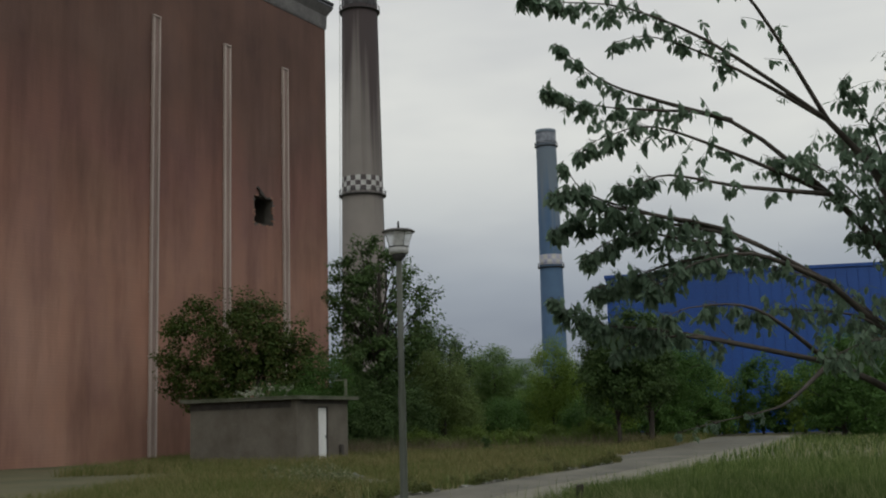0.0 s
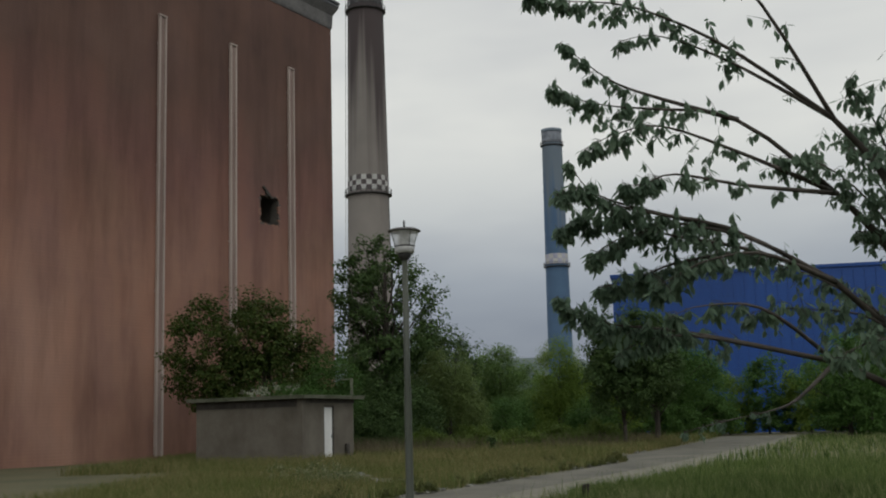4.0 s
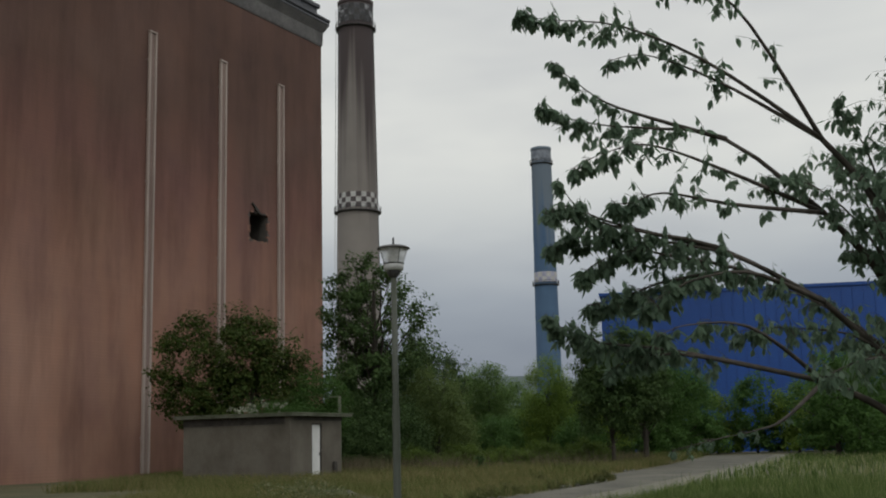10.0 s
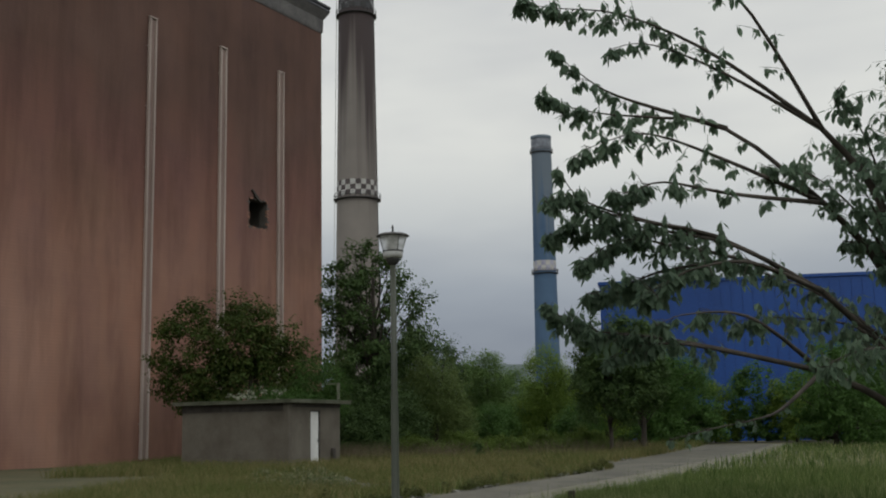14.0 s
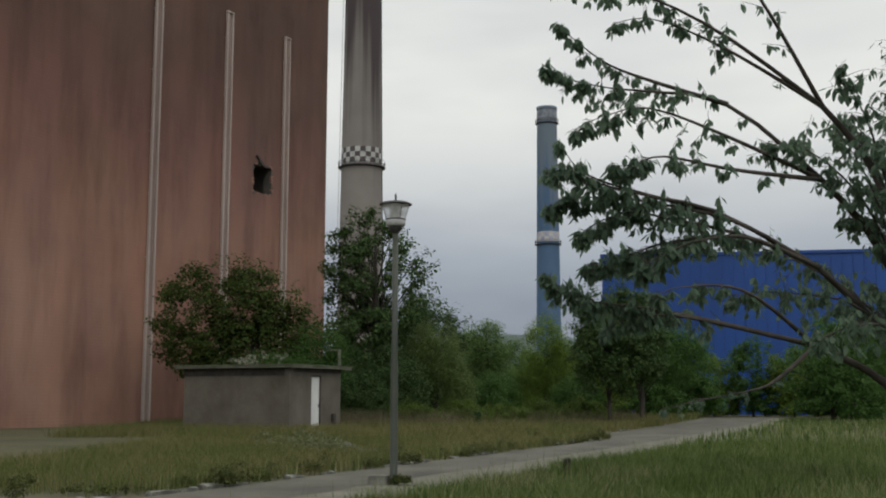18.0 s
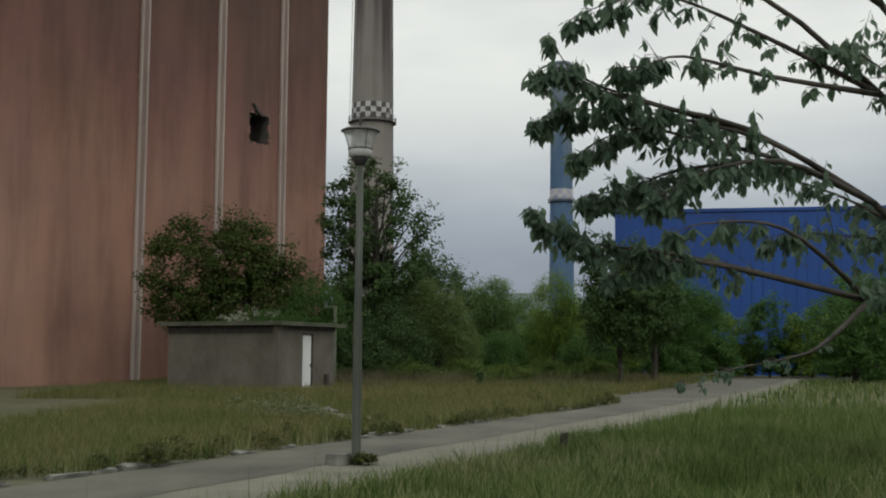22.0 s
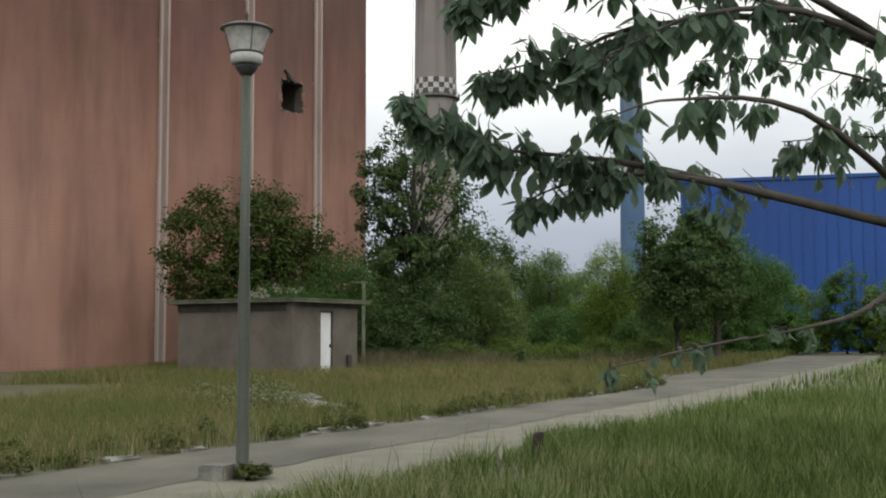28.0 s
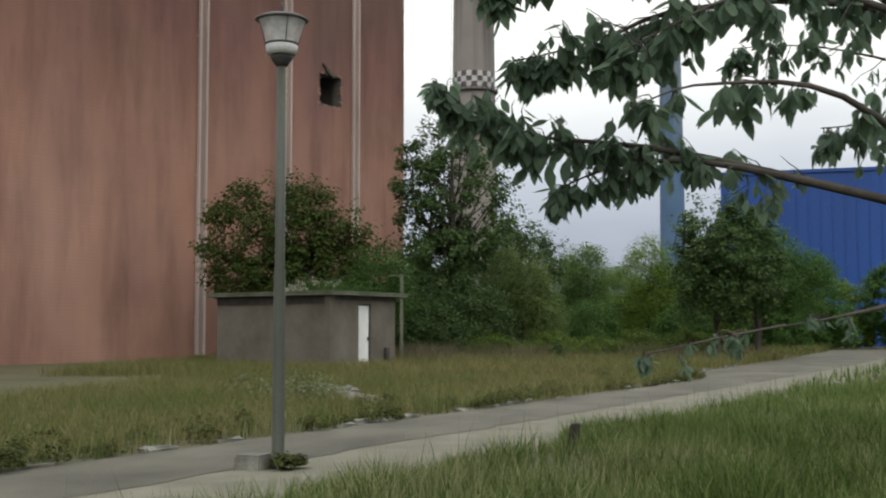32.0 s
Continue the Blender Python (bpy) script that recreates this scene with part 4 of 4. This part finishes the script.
for i, (x, y, h) in enumerate(((-0.74, 17.95, 0.15), (-0.66, 18.1, 0.12))):
    tree("weed_clump", (x, y, 0), "dark weed clump at the foot of the lamp post", [(0, 0, h * 0.5, h * 0.6, h * 0.5, h * 0.5)], M_WEED, 380, 0.055, 590 + i, 4, 0.008, h * 0.7, "weeds", "weeds at the lamp post", 0.05)
for i, (x, y, h) in enumerate(((-3.3, 29.3, 0.5), (-3.9, 31.0, 0.55), (-2.8, 27.6, 0.38), (-4.6, 30.2, 0.5), (-2.9, 28.6, 0.3), (-3.6, 28.2, 0.34))):
    tree("pale_weed", (x, y, 0), "pale flowering weed clump near the lane", [(0, 0, h * 0.5, h * 1.1, h * 0.8, h * 0.5), (h * 0.9, 0, h * 0.3, h * 0.7, h * 0.6, h * 0.3)], M_PALE_WEED, 900, 0.055, 560 + i, 5, 0.01, h * 0.7, "weeds", "pale weeds near the lane", 0.09, 18)

# ---- cherry tree whose branches reach in from the side ----
cherry = thing("cherry_tree", (6.6, 16.4, 0), "cherry tree with long branches of drooping dark green leaves", "tree")
CH = Vector((6.6, 16.4, 0))
rng = np.random.default_rng(77)
bm = bmesh.new()
tube(bm, [(0.1, 0, -0.2), (0, 0, 0.8), (-0.1, -0.05, 1.7), (0.05, 0, 3.2), (0, 0.05, 4.8), (0.1, 0, 6.4)], [0.19, 0.15, 0.14, 0.1, 0.07, 0.03], 12)
part("trunk", bm, M_BARK, cherry)

# branches: points from the trunk to the tip, then how many leaves and how far the side twigs reach
BOUGHS = [
    [(6.6, 16.4, 1.2), (5.9, 16.0, 1.7), (4.95, 15.4, 2.05)],
    [(6.6, 16.4, 1.8), (5.9, 16.0, 2.5), (5.0, 15.3, 3.1)],
    [(6.6, 16.4, 2.8), (5.9, 15.9, 3.7), (5.1, 15.3, 4.3)],
    [(6.6, 16.4, 3.6), (6.0, 16.0, 4.7), (5.25, 15.6, 5.4)],
]
BRANCHES = [
    ([(4.95, 15.4, 2.05), (3.5, 14.6, 2.3), (2.6, 14.1, 2.43), (2.1, 14.0, 2.48), (1.74, 14.0, 2.53), (1.4, 14.0, 2.69), (1.2, 14.0, 2.87)], 330, 0.16),
    ([(4.95, 15.4, 2.05), (3.4, 14.5, 2.3), (2.75, 14.1, 2.36), (2.35, 14.0, 2.33), (2.05, 14.0, 2.24), (1.9, 14.0, 2.14)], 130, 0.15),
    ([(4.95, 15.4, 2.05), (3.6, 13.6, 2.6), (2.75, 13.1, 2.62), (2.34, 13.0, 2.48)], 70, 0.16),
    ([(5.0, 15.3, 3.1), (3.8, 14.5, 3.4), (2.7, 13.9, 3.24), (2.27, 13.9, 3.1), (1.9, 13.9, 3.0), (1.68, 13.9, 2.96)], 290, 0.17),
    ([(5.0, 15.3, 3.1), (3.8, 14.2, 3.35), (3.0, 13.6, 3.22), (2.55, 13.5, 3.02), (2.25, 13.5, 2.86)], 190, 0.22),
    ([(5.0, 15.3, 3.1), (3.8, 14.4, 3.4), (2.65, 13.6, 3.5), (2.23, 13.5, 3.56), (1.85, 13.5, 3.46), (1.54, 13.5, 3.26)], 250, 0.18),
    ([(5.0, 15.3, 3.1), (3.7, 14.3, 3.55), (2.66, 13.7, 3.68), (2.0, 13.6, 3.76), (1.51, 13.6, 3.73), (1.2, 13.6, 3.63)], 250, 0.18),
    ([(5.0, 15.3, 3.1), (3.4, 14.1, 3.65), (2.3, 13.4, 3.76), (1.75, 13.25, 3.88), (1.42, 13.2, 4.06), (1.16, 13.2, 3.98)], 220, 0.17),
    ([(3.4, 14.1, 3.65), (2.3, 13.5, 3.8), (1.6, 13.25, 4.0), (1.32, 13.2, 4.36)], 60, 0.12),
    ([(5.1, 15.3, 4.3), (3.6, 14.1, 4.2), (2.6, 13.4, 4.22), (2.2, 13.2, 4.08), (1.92, 13.2, 4.06)], 150, 0.17),
    ([(5.1, 15.3, 4.3), (3.6, 14.4, 4.7), (2.5, 13.6, 4.86), (1.9, 13.3, 4.7), (1.5, 13.2, 4.5)], 180, 0.18),
    ([(5.1, 15.3, 4.3), (3.7, 14.7, 5.2), (2.6, 14.5, 5.32), (2.1, 14.4, 5.34), (1.57, 14.4, 5.46), (1.22, 14.4, 5.66)], 200, 0.18),
    ([(3.7, 14.7, 5.2), (2.7, 14.5, 5.45), (2.1, 14.4, 5.65), (1.7, 14.4, 5.95), (1.4, 14.4, 6.22)], 90, 0.15),
    ([(5.25, 15.6, 5.4), (3.6, 14.7, 6.2), (2.4, 14.5, 6.7), (1.5, 14.4, 6.78), (0.97, 14.4, 6.86)], 240, 0.2),
    ([(5.25, 15.6, 5.4), (3.7, 14.8, 6.0), (2.7, 14.5, 6.3), (2.15, 14.4, 6.2)], 90, 0.16),
    ([(5.25, 15.6, 5.4), (4.0, 14.8, 7.0), (3.1, 14.6, 7.4), (2.2, 14.5, 7.5)], 160, 0.25),
    ([(4.95, 15.4, 2.05), (4.0, 14.0, 1.55), (3.5, 13.4, 1.42), (3.05, 13.0, 1.35)], 34, 0.1),
    ([(3.1, 13.05, 1.36), (2.75, 12.75, 1.3), (2.36, 12.54, 1.22)], 60, 0.08),
    ([(6.6, 16.4, 2.4), (6.4, 15.0, 2.9), (6.2, 13.8, 3.2), (6.8, 12.9, 3.2)], 220, 0.32),
    ([(6.6, 16.4, 3.6), (7.2, 15.4, 4.6), (7.8, 14.6, 5.1), (8.6, 14.3, 5.2)], 240, 0.38),
    ([(6.6, 16.4, 4.4), (6.9, 16.2, 5.8), (6.6, 15.8, 7.0)], 240, 0.42),
    ([(6.6, 16.4, 2.2), (5.4, 16.6, 3.2), (4.2, 16.9, 3.7), (3.4, 17.0, 3.75)], 200, 0.28),
    ([(6.6, 16.4, 1.9), (5.6, 15.6, 2.6), (4.5, 15.2, 2.75), (3.7, 15.0, 2.7)], 200, 0.28),
    ([(6.6, 16.4, 2.9), (5.8, 15.6, 4.0), (4.9, 15.0, 4.6), (4.2, 14.8, 4.7)], 220, 0.32),
    ([(6.6, 16.4, 2.1), (5.7, 15.0, 2.3), (4.9, 14.0, 2.2), (4.3, 13.4, 2.0)], 180, 0.28),
]


def along(pts, k):
    """The point at share k of a polyline, rounded by a Catmull-Rom curve."""
    n = len(pts) - 1
    i = min(int(k * n), n - 1)
    u = k * n - i
    p0, p1, p2, p3 = (Vector(pts[max(i - 1, 0)]), Vector(pts[i]), Vector(pts[i + 1]), Vector(pts[min(i + 2, n)]))
    return 0.5 * ((2 * p1) + (p2 - p0) * u + (2 * p0 - 5 * p1 + 4 * p2 - p3) * u * u + (3 * p1 - p0 - 3 * p2 + p3) * u ** 3)


def leaf_shape(length, width, curl, fold):
    """A pointed, folded leaf along -z from its stalk: a stalk, ten small faces."""
    bm = bmesh.new()
    prof = [(0.0, 0.06), (0.2, 0.72), (0.45, 1.0), (0.7, 0.72), (0.88, 0.3)]
    rows = []
    for k, w in prof:
        y = curl * length * k * k
        rows.append([bm.verts.new((-w * width, y + fold * width * w, -k * length)), bm.verts.new((0, y, -k * length)), bm.verts.new((w * width, y + fold * width * w, -k * length))])
    tip = bm.verts.new((0, curl * length * 1.15, -length))
    for a, b in zip(rows, rows[1:]):
        bm.faces.new((a[0], a[1], b[1], b[0]))
        bm.faces.new((a[1], a[2], b[2], b[1]))
    bm.faces.new((rows[-1][0], rows[-1][1], tip))
    bm.faces.new((rows[-1][1], rows[-1][2], tip))
    st = [bm.verts.new(p) for p in ((-0.002, 0, 0.03), (0.002, 0, 0.03), (0.002, 0, 0), (-0.002, 0, 0))]
    bm.faces.new(st)
    for f in bm.faces:
        f.smooth = True
    return mesh_of("leaf", bm, M_CHERRY)


for pts in BOUGHS:
    bm = bmesh.new()
    tube(bm, [along(pts, k / 8) - CH for k in range(9)], [0.07 - 0.004 * k for k in range(9)], 9)
    part("limb", bm, M_BARK, cherry)
# the leafy body of the tree round its trunk
for k in range(34):
    a, z = rng.uniform(-2.6, 1.9), rng.uniform(1.7, 5.8)
    r = rng.uniform(1.3, 2.7) * (1.0 - 0.1 * abs(z - 3.6))
    tip = CH + Vector((r * math.cos(a) * 0.95, r * math.sin(a), z + rng.uniform(0.2, 1.5)))
    if tip.x > 4.5:
        BRANCHES.append(([tuple(CH + Vector((0, 0, z * 0.8))), tuple(CH.lerp(tip, 0.5) + Vector((0, 0, z * 0.5))), tuple(tip)], 120, 0.3))
LEAVES = [leaf_shape(0.165, 0.037, 0.1, 0.35), leaf_shape(0.15, 0.036, -0.12, 0.25), leaf_shape(0.18, 0.041, 0.18, 0.45), leaf_shape(0.13, 0.031, 0.05, 0.3), leaf_shape(0.16, 0.039, 0.28, 0.2)]
cherry_leaves = []
for pts, count, reach in BRANCHES:
    b_bm = bmesh.new()
    n = 14
    line = [along(pts, k / n) - CH for k in range(n + 1)]
    tube(b_bm, line, [(0.034 if (line[0] - line[-1]).length > 1.2 else 0.004) * (1 - k / n) ** 1.9 + 0.004 for k in range(n + 1)], 7)
    limb = part("branch", b_bm, M_BARK, cherry)
    t_bm = bmesh.new()
    twigs = []
    count = int(count * 2.0)
    tws = max(6, count // 9)
    for j in range(tws):
        k = 0.16 + 0.84 * min(max((j + rng.normal(0.5, 1.6)) / tws, 0.0), 1.0) ** 0.8
        p = along(pts, min(k, 1.0)) - CH
        d = (along(pts, min(k + 0.02, 1.0)) - along(pts, k - 0.04)).normalized()
        out = Vector(rng.normal(0, 1, 3)) + Vector((0, 0, -0.35))
        out = (out - d * out.dot(d)).normalized()
        fade = 1.0 if k < 0.85 else 0.55
        q = p + d * reach * rng.uniform(0.2, 1.1) * (1.05 - k) * 1.6 + out * reach * fade * rng.uniform(0.3, 1.5)
        tube(t_bm, bend(p, q, 3, 0.012, rng, 0.008), [0.005, 0.004, 0.003, 0.002], 5)
        twigs.append((p, q))
    tagged(part("twig_growth", t_bm, M_BARK, limb), kind="stuff")
    for i in range(count):
        p, q = twigs[rng.integers(len(twigs))]
        at = p.lerp(q, rng.uniform(0.0, 1.03))
        m = Matrix.Translation(at) @ Matrix.Rotation(rng.uniform(0, 2 * math.pi), 4, "Z") @ Matrix.Rotation(radians(rng.normal(16, 20)), 4, "X") @ Matrix.Rotation(rng.normal(0, 0.28), 4, "Y")
        m = m @ Matrix.Diagonal((*[rng.uniform(0.6, 1.0) * (0.46 if pts[-1][2] < 1.5 else 1.0)] * 3, 1)) @ Matrix.Translation((0, 0, -0.03))
        cherry_leaves.append((m, LEAVES[rng.integers(len(LEAVES))], i))
# every leaf near the branch ends is a piece of its own, the rest is joined
order = sorted(range(len(cherry_leaves)), key=lambda i: cherry_leaves[i][0].translation.x)
vs, fs, base = [], [], 0
for rank, i in enumerate(order):
    m, me, _ = cherry_leaves[i]
    if rank < 300:
        ob = new("leaf", me)
        ob.parent = cherry
        ob.matrix_basis = m
    else:
        co = np.array([(m @ w.co)[:] for w in me.vertices])
        tri = []
        for poly in me.polygons:
            ids = list(poly.vertices)
            tri += [[ids[0], ids[k], ids[k + 1]] for k in range(1, len(ids) - 1)]
        vs.append(co)
        fs.append(np.array(tri) + base)
        base += len(co)
rest = tagged(new("foliage", fast_mesh("foliage", np.concatenate(vs), np.concatenate(fs), M_CHERRY, True)), kind="stuff")
rest.parent = cherry


# ---- grass ----
def blades(rng, xy, height, width, lean, z=0.0):
    """Bent tapering blades of grass standing at xy."""
    n = len(xy)
    h = height * rng.uniform(0.45, 1.25, n)
    a, b = rng.uniform(0, 2 * math.pi, n), rng.uniform(0, 2 * math.pi, n)
    side = np.stack([np.cos(a), np.sin(a), 0 * a], 1) * (width * rng.uniform(0.6, 1.3, n))[:, None]
    over = np.stack([np.cos(b), np.sin(b), 0 * b], 1) * (lean * h * rng.uniform(0.1, 1.0, n))[:, None]
    foot = np.column_stack([xy, np.full(n, z)])
    up = np.stack([0 * h, 0 * h, h], 1)
    mid, tip = foot + 0.55 * up + 0.3 * over, foot + up * 0.97 + over
    v = np.stack([foot - side, foot + side, mid - side * 0.8, mid + side * 0.8, tip], 1)
    f = (np.arange(n) * 5)[:, None, None] + np.array([[0, 1, 3], [0, 3, 2], [2, 3, 4]])[None]
    return v.reshape(-1, 3), f.reshape(-1, 3)


def road_share(xy):
    d = xy - np.array(ROAD_MID[:2])
    s = d @ np.array(ROAD_DIR[:2])
    turn = 0.00072 * np.maximum(s - 12, 0) ** 2
    return d @ np.array(ROAD_SIDE[:2]) + turn


def past_lane(xy):
    """How far points lie past the lane's meadow side."""
    return -road_share(xy) - ROAD_FAR - flare((xy - np.array(ROAD_MID[:2])) @ np.array(ROAD_DIR[:2]))


def on_slab(xy):
    """The strip of broken slabs and rubble between the shed and the lane."""
    a, b = np.array((-3.5, 31.6)), np.array((-1.7, 28.3))
    d = (b - a) / np.linalg.norm(b - a)
    k = np.clip((xy - a) @ d, 0.0, np.linalg.norm(b - a))
    return np.linalg.norm(xy - a - k[:, None] * d, axis=1) < 0.42


def scatter(rng, n, x0, x1, y0, y1):
    return np.stack([rng.uniform(x0, x1, n), rng.uniform(y0, y1, n)], 1)


rng = np.random.default_rng(3)
# verge between the viewer and the lane, tufted
xy = np.concatenate([scatter(rng, 210000, -6, 13, 9, 34), scatter(rng, 150000, -3.5, 6.5, 11.5, 23)])
w = road_share(xy)
tuft = np.array([noise.noise((p[0] * 1.1, p[1] * 1.1, 4)) for p in xy])
ragged = np.array([0.3 * noise.noise((p[0] * 1.7, p[1] * 1.7, 9)) for p in xy])
past = w - ROAD_HALF - 0.72 - ragged
on = (past > 0) & (w < 12) & (rng.uniform(-0.5, 0.36, len(xy)) < tuft)
xy, tuft, past = xy[on], tuft[on], past[on]
near_stub = (np.abs(xy[:, 0] - 1.9) < 0.35) & (xy[:, 1] > 17.0) & (xy[:, 1] < 19.75)
on = ~near_stub | (rng.uniform(0, 1, len(xy)) < 0.16)
xy, tuft, past = xy[on], tuft[on], past[on]
v, f = blades(rng, xy, (0.27 + 0.3 * tuft) * np.clip(0.55 + 0.5 * past, 0.55, 1.0), 0.0046, 0.65)
tagged(new("verge_grass", fast_mesh("verge_grass", v, f, M_VERGE)), "tall unmown green grass on the near verge", "grass", kind="stuff")
# shorter grass round the viewer
xy = scatter(rng, 60000, -7, 9, -5, 9.2)
tuft = np.array([noise.noise((p[0] * 0.9, p[1] * 0.9, 14)) for p in xy])
xy = xy[(road_share(xy) > ROAD_HALF + 0.8) & (rng.uniform(-0.6, 0.5, len(xy)) < tuft)]
v, f = blades(rng, xy, 0.22, 0.004, 0.8)
tagged(new("near_grass", fast_mesh("near_grass", v, f, M_VERGE)), "short rough green grass round the viewpoint", "grass", kind="stuff")
# seed heads
xy = scatter(rng, 5000, -5, 12, 10, 30)
xy = xy[(road_share(xy) > ROAD_HALF + 0.8) & (road_share(xy) < 10)]
v, f = blades(rng, xy, 0.5, 0.003, 0.3)
tagged(new("seed_grass", fast_mesh("seed_grass", v, f, M_VERGE)), "thin pale seeding grass stalks", "grass", kind="stuff")
# meadow beyond the lane
parts_v, parts_f, base = [], [], 0
for n, x0, x1, y0, y1, h, wd in ((120000, -9, 12, 16, 42, 0.3, 0.005), (110000, -14, 22, 40, 64, 0.42, 0.008), (40000, -20, 34, 62, 96, 0.5, 0.015)):
    xy = scatter(rng, n, x0, x1, y0, y1)
    rag = np.array([0.3 * noise.noise((p[0] * 1.3, p[1] * 1.3, 5)) for p in xy])
    xy = xy[past_lane(xy) > 0.15 - rag]
    xy = xy[~on_slab(xy) | (rng.uniform(0, 1, len(xy)) < 0.12)]
    v, f = blades(rng, xy, h, wd, 0.95)
    parts_v.append(v)
    parts_f.append(f + base)
    base += len(v)
tagged(new("meadow_grass", fast_mesh("meadow_grass", np.concatenate(parts_v), np.concatenate(parts_f), M_MEADOW)), "rough dry olive and brown meadow grass", "grass", kind="stuff")
xy = scatter(rng, 90000, -9, 22, 47, 68)
back = np.array([noise.noise((p[0] * 0.25, p[1] * 0.25, 12)) for p in xy])
xy = xy[(past_lane(xy) > 1.4) & (rng.uniform(-0.5, 0.55, len(xy)) < back + (xy[:, 1] - 56) * 0.06)]
xy = xy[~((xy[:, 0] < -4.2) & (xy[:, 1] < 52))]
xy = xy[(xy[:, 0] < -1.2 + 1.5 * rng.normal(0, 1, len(xy))) | (rng.uniform(0, 1, len(xy)) < 0.22)]
xy = xy[(np.abs(xy[:, 0] - 1.2) > 0.9) | (xy[:, 1] > 53.6)]
v, f = blades(rng, xy, 0.85, 0.008, 0.85)
tagged(new("tall_weeds", fast_mesh("tall_weeds", v, f, M_TALL)), "tall brownish weeds at the foot of the thicket", "weeds", kind="stuff")
# pale stalks along the kerb
s_at = rng.uniform(-9, 16, 1500)
w_at = -ROAD_FAR - flare(s_at) - 0.12 - rng.exponential(0.22, 1500)
tuft = np.array([noise.noise((q * 0.8, 3, 1)) for q in s_at]) > -0.05
xy = np.array([road_at(a, b)[:2] for a, b in zip(s_at[tuft], w_at[tuft])])
v, f = blades(rng, xy, 0.34, 0.005, 0.5)
tagged(new("kerb_stalks", fast_mesh("kerb_stalks", v, f, M_VERGE)), "pale dry stalks growing along the broken kerb", "grass", kind="stuff")
# far side of the lane, right of it
xy = scatter(rng, 26000, 4, 40, 34, 80)
xy = xy[road_share(xy) > ROAD_HALF + 0.3]
v, f = blades(rng, xy, 0.35, 0.015, 0.5)
tagged(new("far_verge_grass", fast_mesh("far_verge_grass", v, f, M_VERGE)), "green grass along the far lane", "grass", kind="stuff")

# ---- hill on the horizon ----
bm = bmesh.new()
rows = []
for j in range(9):
    row = []
    for i in range(81):
        x = -1600 + i * 45
        h = (44 + 38 * math.exp(-((x - 50) / 200) ** 2) + 16 * noise.noise((x * 0.004, 1, 0)) + 4 * noise.noise((x * 0.03, 2, 0))) * math.sin(math.pi * j / 8)
        row.append(bm.verts.new((x, 1500 + (j - 4) * 90, h - 1)))
    rows.append(row)
for r0, r1 in zip(rows, rows[1:]):
    for k in range(80):
        f = bm.faces.new((r0[k], r0[k + 1], r1[k + 1], r1[k]))
        f.smooth = True
tagged(part("backdrop", bm, M_HILL), "low hazy wooded hill on the horizon", "hill", kind="structure")

# ---- kerb along the far side of the lane ----
kerb = thing("kerb", (0, 0, 0), "broken pale concrete kerb along the meadow side of the lane", "kerb", kind="structure")
rng = np.random.default_rng(15)
stones = []
for k in range(3):
    bm = bmesh.new()
    box(bm, -0.07, -0.3 + 0.06 * k, -0.1, 0.07, 0.3 - 0.03 * k, 0.085 + 0.008 * k, 0.02)
    for q in bm.verts:
        q.co += Vector(rng.normal(0, 0.014, 3))
    stones.append(mesh_of("kerb_stone", bm, M_KERB))
s = -12.0
while s < 30:
    s += 0.62
    if rng.uniform() < (0.12 if s < -3 else 0.35 if s < 6 else 0.6):
        continue
    p = road_at(s, far_side(s) - 0.12 + rng.normal(0, 0.02))
    ob = new("kerb_stone", stones[rng.integers(3)])
    ob.parent = kerb
    ob.matrix_basis = Matrix.Translation((p.x, p.y, rng.uniform(-0.07, -0.015))) @ Matrix.Rotation(-math.atan2(ROAD_DIR.x, ROAD_DIR.y) + rng.normal(0, 0.04), 4, "Z") @ Matrix.Rotation(rng.normal(0, 0.05), 4, "Y")

# rubble in the grass by the shed
rubble = [bmesh.new() for _ in range(3)]
meshes = []
for k, bm in enumerate(rubble):
    bmesh.ops.create_icosphere(bm, subdivisions=1, radius=1.0)
    for q in bm.verts:
        q.co = Vector((q.co.x * 0.22, q.co.y * 0.16, q.co.z * 0.1)) * rng.uniform(0.75, 1.2)
    meshes.append(mesh_of("rubble_stone", bm, M_KERB))
for k in range(20):
    q = abs(rng.normal(0, 0.34))
    ob = new("rubble_stone", meshes[k % 3])
    ob.matrix_world = Matrix.Translation((-3.35 + 0.48 * q + rng.normal(0, 0.26), 31.3 - 0.88 * q + rng.normal(0, 0.4), rng.uniform(0.06, 0.13))) @ Matrix.Rotation(rng.uniform(0, 6), 4, "Z") @ Matrix.Rotation(rng.normal(0, 0.3), 4, "X")
    tagged(ob, "pale broken concrete lump lying in the grass", "rubble", "rubble by the lane")
bm = box(bmesh.new(), -0.36, -0.55, -0.08, 0.36, 0.55, 0.1, 0.02)
for q in bm.verts:
    q.co += Vector(rng.normal(0, 0.015, 3))
slab = tagged(part("broken_slab", bm, M_KERB), "weathered pale concrete slab sunk in the grass", "slab", "slabs by the lane")
slab.matrix_world = Matrix.Translation((-2.75, 30.15, 0)) @ Matrix.Rotation(radians(30), 4, "Z") @ Matrix.Rotation(0.04, 4, "X")
for x, y, turn in ((-2.25, 29.2, 24), (-1.85, 28.45, 35)):
    copy_thing(slab, Matrix.Translation((x, y, -0.015)) @ Matrix.Rotation(radians(turn), 4, "Z") @ Matrix.Rotation(-0.05, 4, "Y"))
